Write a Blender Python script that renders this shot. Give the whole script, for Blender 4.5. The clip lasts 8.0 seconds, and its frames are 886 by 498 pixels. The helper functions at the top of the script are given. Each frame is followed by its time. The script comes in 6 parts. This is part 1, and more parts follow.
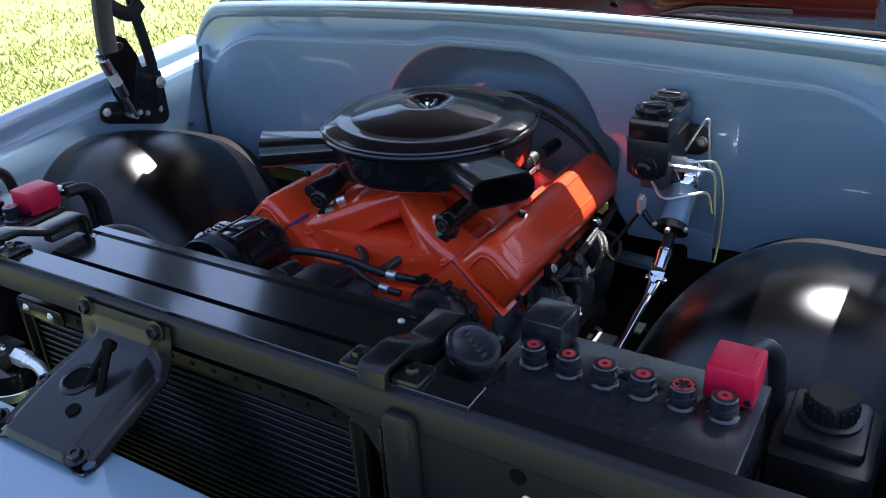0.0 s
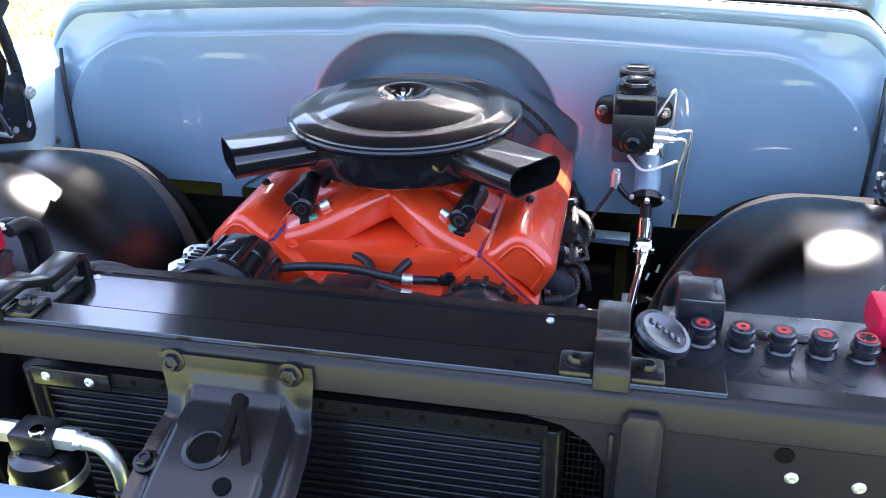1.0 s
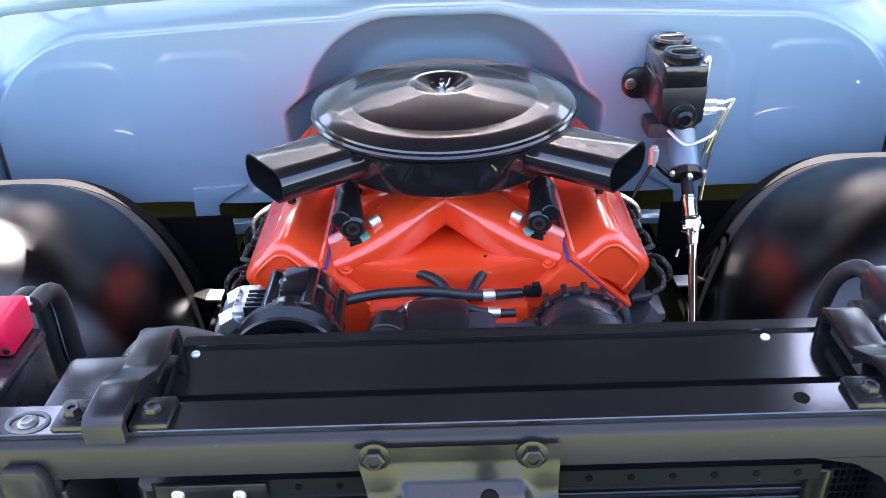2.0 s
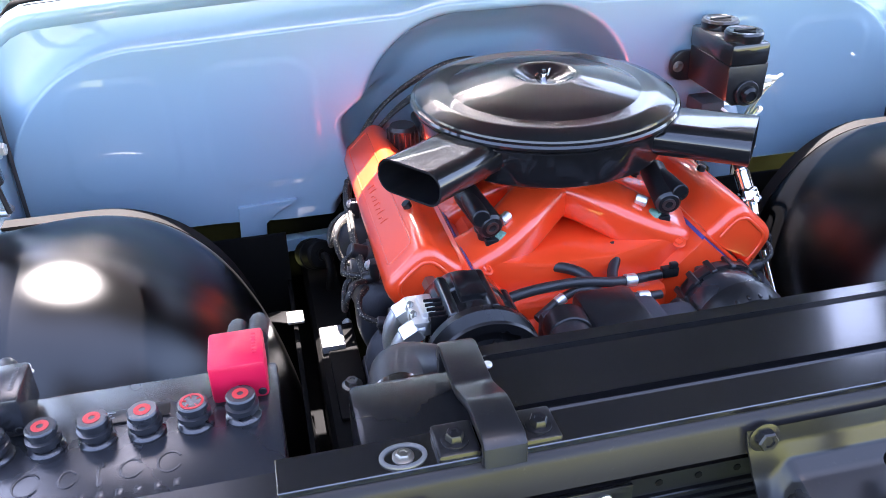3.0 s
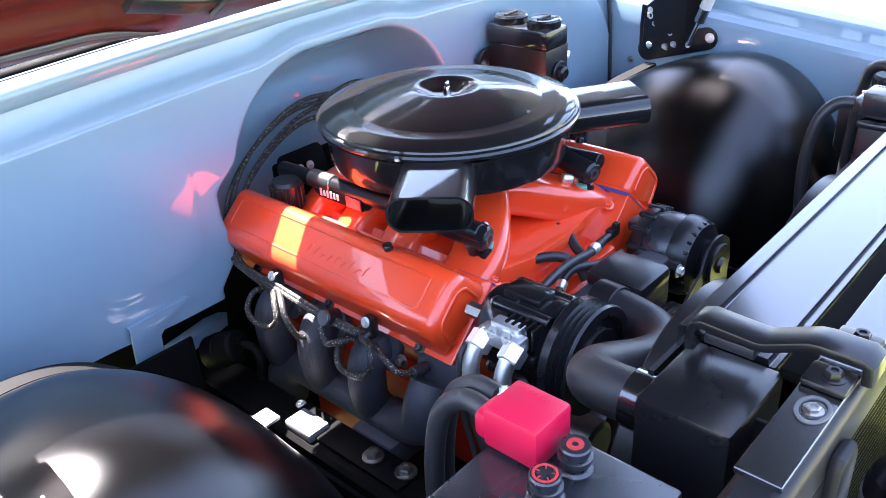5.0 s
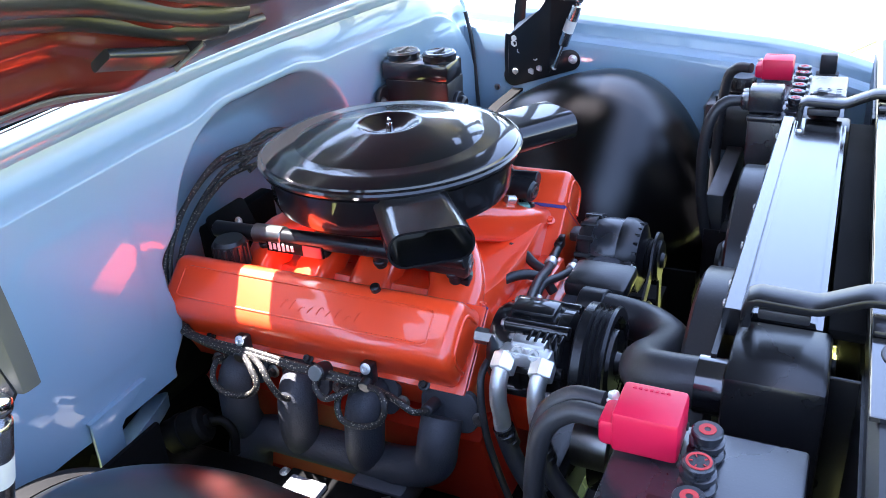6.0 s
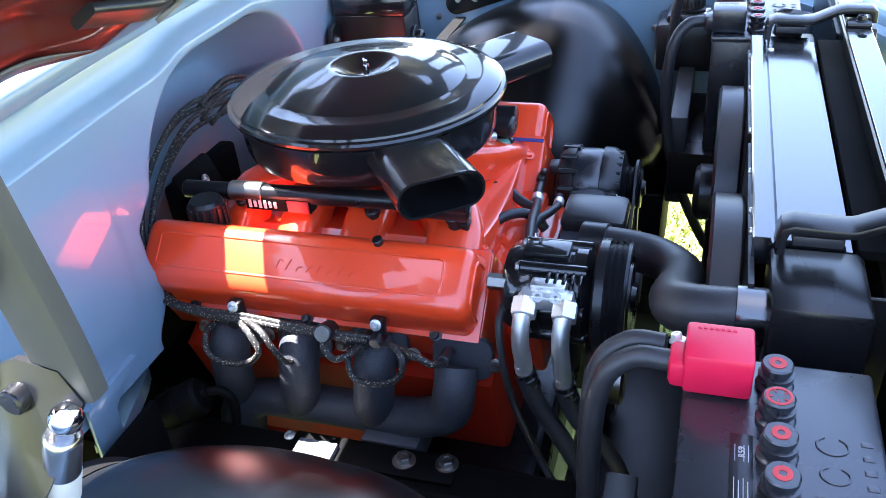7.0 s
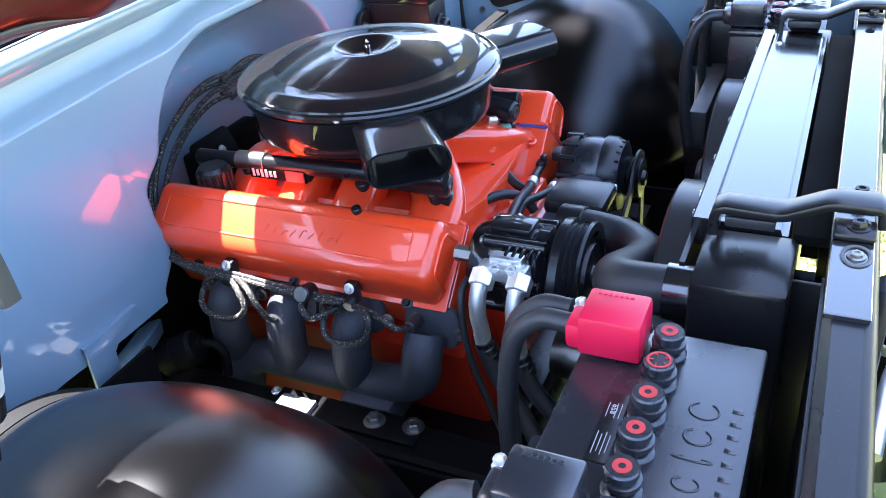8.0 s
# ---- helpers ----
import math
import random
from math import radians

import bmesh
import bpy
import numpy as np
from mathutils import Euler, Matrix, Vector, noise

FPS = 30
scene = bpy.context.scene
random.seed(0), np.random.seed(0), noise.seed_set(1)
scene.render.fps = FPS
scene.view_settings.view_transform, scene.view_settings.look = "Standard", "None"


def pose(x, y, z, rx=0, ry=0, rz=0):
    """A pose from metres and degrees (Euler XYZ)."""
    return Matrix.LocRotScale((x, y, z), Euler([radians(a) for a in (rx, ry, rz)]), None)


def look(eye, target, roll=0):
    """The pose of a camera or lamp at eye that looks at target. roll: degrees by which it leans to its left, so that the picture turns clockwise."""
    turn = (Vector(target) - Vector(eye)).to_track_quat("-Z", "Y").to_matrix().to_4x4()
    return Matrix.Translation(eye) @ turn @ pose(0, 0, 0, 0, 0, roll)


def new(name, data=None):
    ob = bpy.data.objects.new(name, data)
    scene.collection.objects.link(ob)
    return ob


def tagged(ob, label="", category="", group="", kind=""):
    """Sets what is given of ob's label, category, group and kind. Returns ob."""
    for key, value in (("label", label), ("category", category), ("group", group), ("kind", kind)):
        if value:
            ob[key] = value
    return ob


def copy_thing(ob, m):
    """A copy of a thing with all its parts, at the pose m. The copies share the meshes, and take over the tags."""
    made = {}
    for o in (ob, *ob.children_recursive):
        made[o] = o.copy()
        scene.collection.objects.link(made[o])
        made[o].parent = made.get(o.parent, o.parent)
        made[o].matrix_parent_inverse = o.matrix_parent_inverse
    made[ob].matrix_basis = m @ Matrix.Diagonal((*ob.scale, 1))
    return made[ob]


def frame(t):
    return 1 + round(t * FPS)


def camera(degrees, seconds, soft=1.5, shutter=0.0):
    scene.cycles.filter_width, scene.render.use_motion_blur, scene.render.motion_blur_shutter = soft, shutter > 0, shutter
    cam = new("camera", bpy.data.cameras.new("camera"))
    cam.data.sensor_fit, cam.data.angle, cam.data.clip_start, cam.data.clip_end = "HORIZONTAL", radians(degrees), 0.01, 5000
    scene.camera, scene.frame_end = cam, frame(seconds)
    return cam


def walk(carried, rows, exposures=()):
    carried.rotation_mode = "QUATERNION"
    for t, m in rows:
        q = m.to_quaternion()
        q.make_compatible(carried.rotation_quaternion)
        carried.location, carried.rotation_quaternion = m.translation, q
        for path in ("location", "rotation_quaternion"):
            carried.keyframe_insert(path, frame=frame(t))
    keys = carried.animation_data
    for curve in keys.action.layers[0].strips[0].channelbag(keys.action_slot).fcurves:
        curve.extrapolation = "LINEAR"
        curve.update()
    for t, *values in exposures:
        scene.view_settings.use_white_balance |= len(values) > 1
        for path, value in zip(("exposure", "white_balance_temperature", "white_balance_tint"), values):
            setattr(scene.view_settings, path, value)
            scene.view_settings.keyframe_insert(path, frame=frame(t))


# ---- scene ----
cam = camera(56.3, 8.0, soft=0.9)
METRES, EYE, TILT, LEAN, TURN = 2.5, 1.572, -26.68, 3.08, 30.91
ROWS = [
    (0.0, 0.0, 0.0, 0.0, 0.0, -0.0, -0.0),
    (0.5, -0.092, 0.027, 0.0042, -8.26, -1.19, 2.98),
    (1.0, -0.1762, 0.0589, 0.013, -17.8, -1.54, 6.82),
    (2.5, -0.3559, 0.2256, 0.0809, -35.71, -7.3, 15.63),
    (3.0, -0.4094, 0.2778, 0.0984, -41.31, -8.37, 17.29),
    (3.5, -0.4369, 0.3328, 0.1218, -47.71, -9.76, 20.96),
    (4.0, -0.4568, 0.3681, 0.1369, -56.09, -13.66, 23.0),
    (4.5, -0.4841, 0.4259, 0.1626, -68.32, -18.93, 27.8),
    (5.0, -0.5136, 0.4721, 0.1871, -77.33, -20.37, 28.9),
    (6.5, -0.5018, 0.6045, 0.2581, -103.31, -34.28, 30.73),
    (7.0, -0.4931, 0.6109, 0.2635, -105.92, -36.71, 31.16),
    (7.5, -0.5038, 0.5982, 0.2521, -104.64, -36.53, 31.54),
    (8.0, -0.5304, 0.5611, 0.226, -97.22, -31.94, 32.32),
]
ENDS = [
    (1.2, look((0.292, -1.350, 1.551), (0.011, 0.386, 0.598), -1.5)),
    (2.3, look((-0.135, -1.233, 1.550), (-0.034, 0.486, 0.532), -2.1)),
    (5.2, look((-0.979, -0.830, 1.523), (0.371, 0.294, 0.567), -4.3)),
    (6.3, look((-1.089, -0.554, 1.533), (0.514, 0.155, 0.570), -4.8)),
]
walk(cam, sorted(ENDS + [(t, pose(0.828, -1.277, EYE, TILT, LEAN, TURN) @ pose(METRES * x, METRES * y, METRES * z, 90 + pitch, roll, yaw)) for t, x, y, z, yaw, pitch, roll in ROWS], key=lambda row: row[0]), [(t, e - (0.04 if t > 2 else 0.0), k - 2700, g - 8) for t, e, k, g in ((0.0, 1.93, 9000, 24), (0.5, 2.83, 9100, 25), (1.0, 3.49, 9300, 27), (2.5, 3.95, 9600, 30), (3.5, 3.97, 9600, 30), (4.5, 3.93, 9500, 29), (5.0, 3.83, 9400, 28), (6.5, 3.61, 9100, 25), (7.0, 3.63, 9000, 24), (8.0, 3.73, 9000, 24))])

# ---- world, sun, exposure ----
world = bpy.data.worlds.new("world")
scene.world = world
world.use_nodes = True
sky = world.node_tree.nodes.new("ShaderNodeTexSky")
sky.sky_type = "NISHITA"
sky.sun_disc = False
sky.dust_density = 1.5
sky.ozone_density = 1.5
SUN_DIR = Vector((0.03, 0.42, 1.0)).normalized()
sky.sun_elevation = math.asin(SUN_DIR.z)
sky.sun_rotation = math.atan2(SUN_DIR.x, SUN_DIR.y)
world.node_tree.links.new(sky.outputs[0], world.node_tree.nodes["Background"].inputs[0])
world.node_tree.nodes["Background"].inputs[1].default_value = 0.10
sun_data = bpy.data.lights.new("sun", "SUN")
sun_data.energy = 5.0
sun_data.angle = radians(0.5)
sun_data.color = (1.0, 1.0, 1.0)
sun = new("sun", sun_data)
sun.matrix_world = look(SUN_DIR * 20, (0, 0, 0))


# ---- materials ----
def material(name, colour, rough=0.5, metal=0.0, coat=0.0, vary=0.06, scale=6.0, fine=140.0, bump=0.05, speck=0.0, coat_rough=0.04, spec=0.5, coat_ior=1.5):
    """Painted or moulded surface with two scales of colour and gloss variation and a fine relief."""
    m = bpy.data.materials.new(name)
    m.use_nodes = True
    n, l = m.node_tree.nodes, m.node_tree.links
    b = n["Principled BSDF"]
    b.inputs["Metallic"].default_value = metal
    b.inputs["Coat Weight"].default_value = coat
    b.inputs["Coat Roughness"].default_value = coat_rough
    b.inputs["Specular IOR Level"].default_value = spec
    b.inputs["Coat IOR"].default_value = coat_ior
    tc = n.new("ShaderNodeTexCoord")
    big = n.new("ShaderNodeTexNoise")
    big.inputs["Scale"].default_value, big.inputs["Detail"].default_value = scale, 5
    small = n.new("ShaderNodeTexNoise")
    small.inputs["Scale"].default_value, small.inputs["Detail"].default_value = fine, 3
    l.new(tc.outputs["Object"], big.inputs["Vector"])
    l.new(tc.outputs["Object"], small.inputs["Vector"])
    mix = n.new("ShaderNodeMix")
    mix.data_type = "RGBA"
    mix.inputs[6].default_value = (*[c * (1 - vary) for c in colour], 1)
    mix.inputs[7].default_value = (*[min(1, c * (1 + vary)) for c in colour], 1)
    l.new(big.outputs["Fac"], mix.inputs[0])
    out = mix.outputs[2]
    if speck:
        ramp = n.new("ShaderNodeValToRGB")
        ramp.color_ramp.elements[0].position, ramp.color_ramp.elements[1].position = 0.66, 0.74
        l.new(small.outputs["Fac"], ramp.inputs[0])
        dust = n.new("ShaderNodeMix")
        dust.data_type = "RGBA"
        dust.inputs[7].default_value = (0.35, 0.33, 0.3, 1)
        l.new(out, dust.inputs[6])
        sc = n.new("ShaderNodeMath")
        sc.operation = "MULTIPLY"
        sc.inputs[1].default_value = speck
        l.new(ramp.outputs[0], sc.inputs[0])
        l.new(sc.outputs[0], dust.inputs[0])
        out = dust.outputs[2]
    l.new(out, b.inputs["Base Color"])
    rr = n.new("ShaderNodeMapRange")
    rr.inputs["To Min"].default_value, rr.inputs["To Max"].default_value = max(0.01, rough * 0.8), min(1, rough * 1.2)
    l.new(big.outputs["Fac"], rr.inputs["Value"])
    l.new(rr.outputs[0], b.inputs["Roughness"])
    if bump:
        bp = n.new("ShaderNodeBump")
        bp.inputs["Strength"].default_value, bp.inputs["Distance"].default_value = bump, 0.001
        l.new(small.outputs["Fac"], bp.inputs["Height"])
        l.new(bp.outputs[0], b.inputs["Normal"])
    return m


BLUE = material("light_blue_paint", (0.182, 0.282, 0.362), 0.35, 0, 1.0, 0.02, 2.0, 14, 0.05, coat_rough=0.012)
ORANGE = material("engine_orange_enamel", (0.93, 0.066, 0.015), 0.3, 0, 1.0, 0.06, 9, 55, 0.07, coat_rough=0.03)
# darker, uncoated orange for the block and oil pan
ORANGE_FLAT = material("dull_engine_orange", (0.55, 0.030, 0.010), 0.5, 0, 0, 0.15, 12, 70, 0.3, spec=0.2)
SATIN = material("satin_black_paint", (0.008, 0.008, 0.009), 0.28, 0, 0.10, 0.25, 5, 220, 0.05, 0.02, coat_rough=0.16, spec=0.35)
PLATE = material("semi_gloss_black_paint", (0.007, 0.007, 0.008), 0.2, 0, 1.0, 0.25, 5, 220, 0.03, 0.02, coat_rough=0.11, spec=0.7, coat_ior=1.68)
GLOSS = material("gloss_black_enamel", (0.008, 0.008, 0.009), 0.3, 0, 1.0, 0.2, 4, 120, 0.01, coat_rough=0.045, spec=0.12, coat_ior=1.55)
PLASTIC = material("black_moulded_plastic", (0.010, 0.010, 0.011), 0.32, 0, 0, 0.2, 12, 260, 0.12, 0.05, spec=0.5)
CASE = material("dark_grey_hard_rubber", (0.016, 0.017, 0.021), 0.27, 0, 0, 0.2, 10, 420, 0.07, 0.05, spec=0.9)
CHASSIS = material("low_sheen_black_paint", (0.0165, 0.0155, 0.0172), 0.34, 0, 0, 0.25, 6, 240, 0.08, 0.03, spec=0.2)
# much darker than the other black paints
NEAR_BLACK = material("near_black_steel", (0.0025, 0.0024, 0.0023), 0.6, 0, 0, 0.3, 14, 200, 0.15, 0.02, spec=0.1)
RUBBER = material("black_rubber", (0.021, 0.021, 0.023), 0.42, 0, 0, 0.25, 15, 300, 0.2, 0.05)
IRON = material("dark_coated_cast_iron", (0.034, 0.036, 0.044), 0.6, 0.0, 0, 0.25, 18, 380, 0.7)
ZINC = material("bright_zinc_plating", (0.85, 0.85, 0.83), 0.45, 1.0, 0, 0.12, 25, 300, 0.08)
STRUT = material("dull_silver_strut", (0.42, 0.42, 0.44), 0.24, 1.0, 0, 0.1, 20, 200, 0.05)
CHROME = material("polished_chrome", (0.8, 0.8, 0.8), 0.07, 1.0, 0, 0.04, 25, 300, 0.0)
STEEL = material("dull_bolt_steel", (0.28, 0.27, 0.25), 0.35, 1.0, 0, 0.25, 40, 300, 0.1)
RED = material("red_vinyl_cover", (0.62, 0.006, 0.045), 0.42, 0, 0, 0.08, 20, 200, 0.1)
REDPAINT = material("red_cap_mark", (0.50, 0.03, 0.03), 0.5, 0, 0, 0.15, 30, 200, 0.1)
REDPANEL = material("dark_red_hood_paint", (0.085, 0.008, 0.006), 0.35, 0, 0.6, 0.12, 5, 150, 0.06, coat_rough=0.06)
# grey base colour stands in for bright reflections on the black hinge arm
ARMGREY = material("arm_reflection_grey", (0.045, 0.045, 0.046), 0.5, 0, 0, 0.2, 8, 160, 0.06, spec=0.2)
CONCRETE = material("pale_concrete", (0.58, 0.53, 0.44), 0.85, 0, 0, 0.1, 1.5, 40, 0.3, spec=0.2)
RIMBLACK = material("near_black_rim_steel", (0.0065, 0.0064, 0.0063), 0.7, 0, 0, 0.3, 10, 200, 0.15, 0.02, spec=0.15)
GREYRUBBER = material("grey_rubber_seal", (0.10, 0.10, 0.10), 0.5, 0, 0, 0.12, 8, 150, 0.06)
PADDING = material("dark_grey_rubber", (0.016, 0.017, 0.020), 0.35, 0, 0, 0.15, 8, 150, 0.06)
GREYTRIM = material("grey_trim_paint", (0.22, 0.22, 0.22), 0.35, 0, 0.3, 0.1, 8, 150, 0.05)
# near-black for black trim, hole discs and surfaces coloured to stand for shade
BLACKHOLE = material("near_black_trim_and_shade", (0.003, 0.003, 0.003), 0.8, 0, 0, 0.2, 8, 150, 0.1, spec=0.08)
WHITE = material("white_print", (0.45, 0.45, 0.45), 0.5, 0, 0, 0.05, 40, 200, 0.0)
PURPLE = material("violet_gasket", (0.06, 0.05, 0.22), 0.5, 0, 0, 0.1, 40, 200, 0.05)
GREEN = material("green_connector_plastic", (0.16, 0.32, 0.24), 0.45, 0, 0, 0.1, 40, 200, 0.05)


def braid_material():
    m = material("braided_loom_sleeve", (0.014, 0.013, 0.012), 0.55, 0, 0, 0.2, 20, 300, 0.3)
    n, l = m.node_tree.nodes, m.node_tree.links
    vor = n.new("ShaderNodeTexVoronoi")
    vor.inputs["Scale"].default_value = 270
    tc = n.new("ShaderNodeTexCoord")
    l.new(tc.outputs["Object"], vor.inputs["Vector"])
    ramp = n.new("ShaderNodeValToRGB")
    ramp.color_ramp.elements[0].position, ramp.color_ramp.elements[0].color = 0.20, (0.30, 0.27, 0.20, 1)
    ramp.color_ramp.elements[1].position, ramp.color_ramp.elements[1].color = 0.33, (0.012, 0.011, 0.010, 1)
    l.new(vor.outputs["Distance"], ramp.inputs[0])
    l.new(ramp.outputs[0], n["Principled BSDF"].inputs["Base Color"])
    return m


BRAID = braid_material()


def dome_material():
    """Smooth satin black paint with a compact, soft-edged gloss."""
    m = bpy.data.materials.new("satin_black_dome_paint")
    m.use_nodes = True
    n, l = m.node_tree.nodes, m.node_tree.links
    n.remove(n["Principled BSDF"])
    tc = n.new("ShaderNodeTexCoord")
    ns = n.new("ShaderNodeTexNoise")
    ns.inputs["Scale"].default_value, ns.inputs["Detail"].default_value = 4, 4
    dust = n.new("ShaderNodeTexNoise")
    dust.inputs["Scale"].default_value, dust.inputs["Detail"].default_value = 130, 2
    for t in (ns, dust):
        l.new(tc.outputs["Object"], t.inputs["Vector"])
    ramp = n.new("ShaderNodeValToRGB")
    ramp.color_ramp.elements[0].position, ramp.color_ramp.elements[0].color = 0.70, (0.0015, 0.0015, 0.0017, 1)
    ramp.color_ramp.elements[1].position, ramp.color_ramp.elements[1].color = 0.76, (0.0025, 0.0024, 0.0023, 1)
    l.new(dust.outputs["Fac"], ramp.inputs[0])
    dif = n.new("ShaderNodeBsdfDiffuse")
    l.new(ramp.outputs[0], dif.inputs["Color"])
    gl = n.new("ShaderNodeBsdfGlossy")
    gl.distribution = "BECKMANN"
    rr = n.new("ShaderNodeMapRange")
    rr.inputs["To Min"].default_value, rr.inputs["To Max"].default_value = 0.32, 0.35
    l.new(ns.outputs["Fac"], rr.inputs["Value"])
    l.new(rr.outputs[0], gl.inputs["Roughness"])
    broad = n.new("ShaderNodeBsdfGlossy")
    broad.distribution = "GGX"
    broad.inputs["Roughness"].default_value = 0.58
    both = n.new("ShaderNodeMixShader")
    both.inputs[0].default_value = 0.03
    l.new(gl.outputs[0], both.inputs[1])
    l.new(broad.outputs[0], both.inputs[2])
    fr = n.new("ShaderNodeFresnel")
    fr.inputs["IOR"].default_value = 1.6
    mix = n.new("ShaderNodeMixShader")
    l.new(fr.outputs[0], mix.inputs[0])
    l.new(dif.outputs[0], mix.inputs[1])
    l.new(both.outputs[0], mix.inputs[2])
    l.new(mix.outputs[0], n["Material Output"].inputs["Surface"])
    return m


DOME = dome_material()
LINER = material("matte_black_hood_liner", (0.008, 0.008, 0.009), 0.9, 0, 0, 0.2, 6, 120, 0.4, spec=0.1)


def grass_material(name, a, b):
    m = material(name, a, 0.7, 0, 0, 0.3, 3, 60, 0.2)
    n, l = m.node_tree.nodes, m.node_tree.links
    geo = n.new("ShaderNodeNewGeometry")
    mix = n.new("ShaderNodeMix")
    mix.data_type = "RGBA"
    mix.inputs[6].default_value, mix.inputs[7].default_value = (*a, 1), (*b, 1)
    l.new(geo.outputs["Random Per Island"], mix.inputs[0])
    l.new(mix.outputs[2], n["Principled BSDF"].inputs["Base Color"])
    return m


GRASS = grass_material("grass_blades", (0.20, 0.245, 0.050), (0.32, 0.33, 0.090))


def lawn_material():
    m = material("lawn_turf", (0.17, 0.22, 0.05), 0.9, 0, 0, 0.3, 3, 60, 0.4)
    n, l = m.node_tree.nodes, m.node_tree.links
    tc = n.new("ShaderNodeTexCoord")
    ns = n.new("ShaderNodeTexNoise")
    ns.inputs["Scale"].default_value, ns.inputs["Detail"].default_value = 14, 8
    l.new(tc.outputs["Object"], ns.inputs["Vector"])
    ramp = n.new("ShaderNodeValToRGB")
    ramp.color_ramp.elements[0].position, ramp.color_ramp.elements[0].color = 0.35, (0.12, 0.15, 0.03, 1)
    ramp.color_ramp.elements[1].position, ramp.color_ramp.elements[1].color = 0.65, (0.25, 0.26, 0.08, 1)
    l.new(ns.outputs["Fac"], ramp.inputs[0])
    l.new(ramp.outputs[0], n["Principled BSDF"].inputs["Base Color"])
    return m


LAWN = lawn_material()


def glass_material(name, rough):
    m = bpy.data.materials.new(name)
    m.use_nodes = True
    b = m.node_tree.nodes["Principled BSDF"]
    b.inputs["Transmission Weight"].default_value = 1.0
    b.inputs["Roughness"].default_value = rough
    b.inputs["IOR"].default_value = 1.5
    b.inputs["Base Color"].default_value = (0.9, 0.95, 0.93, 1)
    return m


GLASS = glass_material("window_glass", 0.0)
GLARE_GLASS = glass_material("coated_windshield_glass", 0.0)
# rough coat on the outside of the windshield, added to spread the sun's glare
GLARE_GLASS.node_tree.nodes["Principled BSDF"].inputs["Coat Weight"].default_value = 0.12
GLARE_GLASS.node_tree.nodes["Principled BSDF"].inputs["Coat Roughness"].default_value = 0.24


# ---- shapes ----
def thing(name, at=(0, 0, 0), label="", category="", group="", kind=""):
    e = new(name)
    e.empty_display_size = 0.05
    e.location = at
    return tagged(e, label, category, group, kind)


def part(name, bm, mat, parent=None, label="", angle=32, flat=False):
    """Links a bmesh, built in world metres, as one mesh object under a thing or a part."""
    bmesh.ops.recalc_face_normals(bm, faces=bm.faces)
    me = bpy.data.meshes.new(name)
    bm.to_mesh(me)
    bm.free()
    if not flat:
        me.polygons.foreach_set("use_smooth", [True] * len(me.polygons))
        me.set_sharp_from_angle(angle=radians(angle))
    me.materials.append(mat)
    ob = new(name, me)
    if parent is not None:
        ob.parent = parent
        base = Matrix.Translation(parent.location)
        if parent.parent is not None:
            base = Matrix.Identity(4)
        ob.matrix_parent_inverse = base.inverted()
    if label:
        ob["label"] = label
    return ob


def alike(ob, steps):
    """Sets more pieces on the same mesh beside a first one, each moved by a step."""
    for d in steps:
        o = new(ob.name.split(".")[0], ob.data)
        o.parent = ob.parent
        o.matrix_parent_inverse = ob.matrix_parent_inverse.copy()
        o.location = d


def join(*bms):
    out = bmesh.new()
    for b in bms:
        me = bpy.data.meshes.new("tmp")
        b.to_mesh(me)
        b.free()
        out.from_mesh(me)
        bpy.data.meshes.remove(me)
    return out


def moved(bm, m):
    bmesh.ops.transform(bm, matrix=m, verts=bm.verts)
    return bm


def box(c, s, bev=0.003, m=None, seg=2):
    """A block of size s about c with rounded edges; m turns it about c."""
    bm = bmesh.new()
    bmesh.ops.create_cube(bm, size=1.0)
    bmesh.ops.scale(bm, vec=s, verts=bm.verts)
    if bev:
        bmesh.ops.bevel(bm, geom=list(bm.edges), offset=min(bev, min(s) * 0.45), segments=seg, affect="EDGES", profile=0.5)
    if m is not None:
        bmesh.ops.transform(bm, matrix=m, verts=bm.verts)
    bmesh.ops.translate(bm, vec=c, verts=bm.verts)
    return bm


def lathe(profile, at=(0, 0, 0), way=(0, 0, 1), seg=40):
    """Turns (radius, height) pairs about an axis through at."""
    bm = bmesh.new()
    rings = []
    for r, z in profile:
        if r < 1e-6:
            rings.append([bm.verts.new((0, 0, z))])
        else:
            rings.append([bm.verts.new((r * math.cos(2 * math.pi * i / seg), r * math.sin(2 * math.pi * i / seg), z)) for i in range(seg)])
    for a, b in zip(rings, rings[1:]):
        if len(a) == 1 and len(b) == 1:
            continue
        for i in range(seg):
            j = (i + 1) % seg
            if len(a) == 1:
                bm.faces.new((a[0], b[i], b[j]))
            elif len(b) == 1:
                bm.faces.new((a[i], a[j], b[0]))
            else:
                bm.faces.new((a[i], a[j], b[j], b[i]))
    if len(rings[0]) > 1 and len(rings[-1]) > 1:
        for i in range(seg):
            j = (i + 1) % seg
            bm.faces.new((rings[-1][i], rings[-1][j], rings[0][j], rings[0][i]))
    else:
        for ring in (rings[0], rings[-1]):
            if len(ring) > 1:
                bm.faces.new(ring)
    q = Vector((0, 0, 1)).rotation_difference(Vector(way))
    bmesh.ops.transform(bm, matrix=Matrix.Translation(at) @ q.to_matrix().to_4x4(), verts=bm.verts)
    return bm


def rod(a, b, r, r2=None, bev=0.0015, seg=20):
    """A round bar from a to b with softened ends."""
    a, b = Vector(a), Vector(b)
    h = (b - a).length
    r2 = r if r2 is None else r2
    e = min(bev, r * 0.4, h * 0.3)
    return lathe([(0, 0), (r - e, 0), (r, e), (r2, h - e), (r2 - e, h), (0, h)], a, b - a, seg)


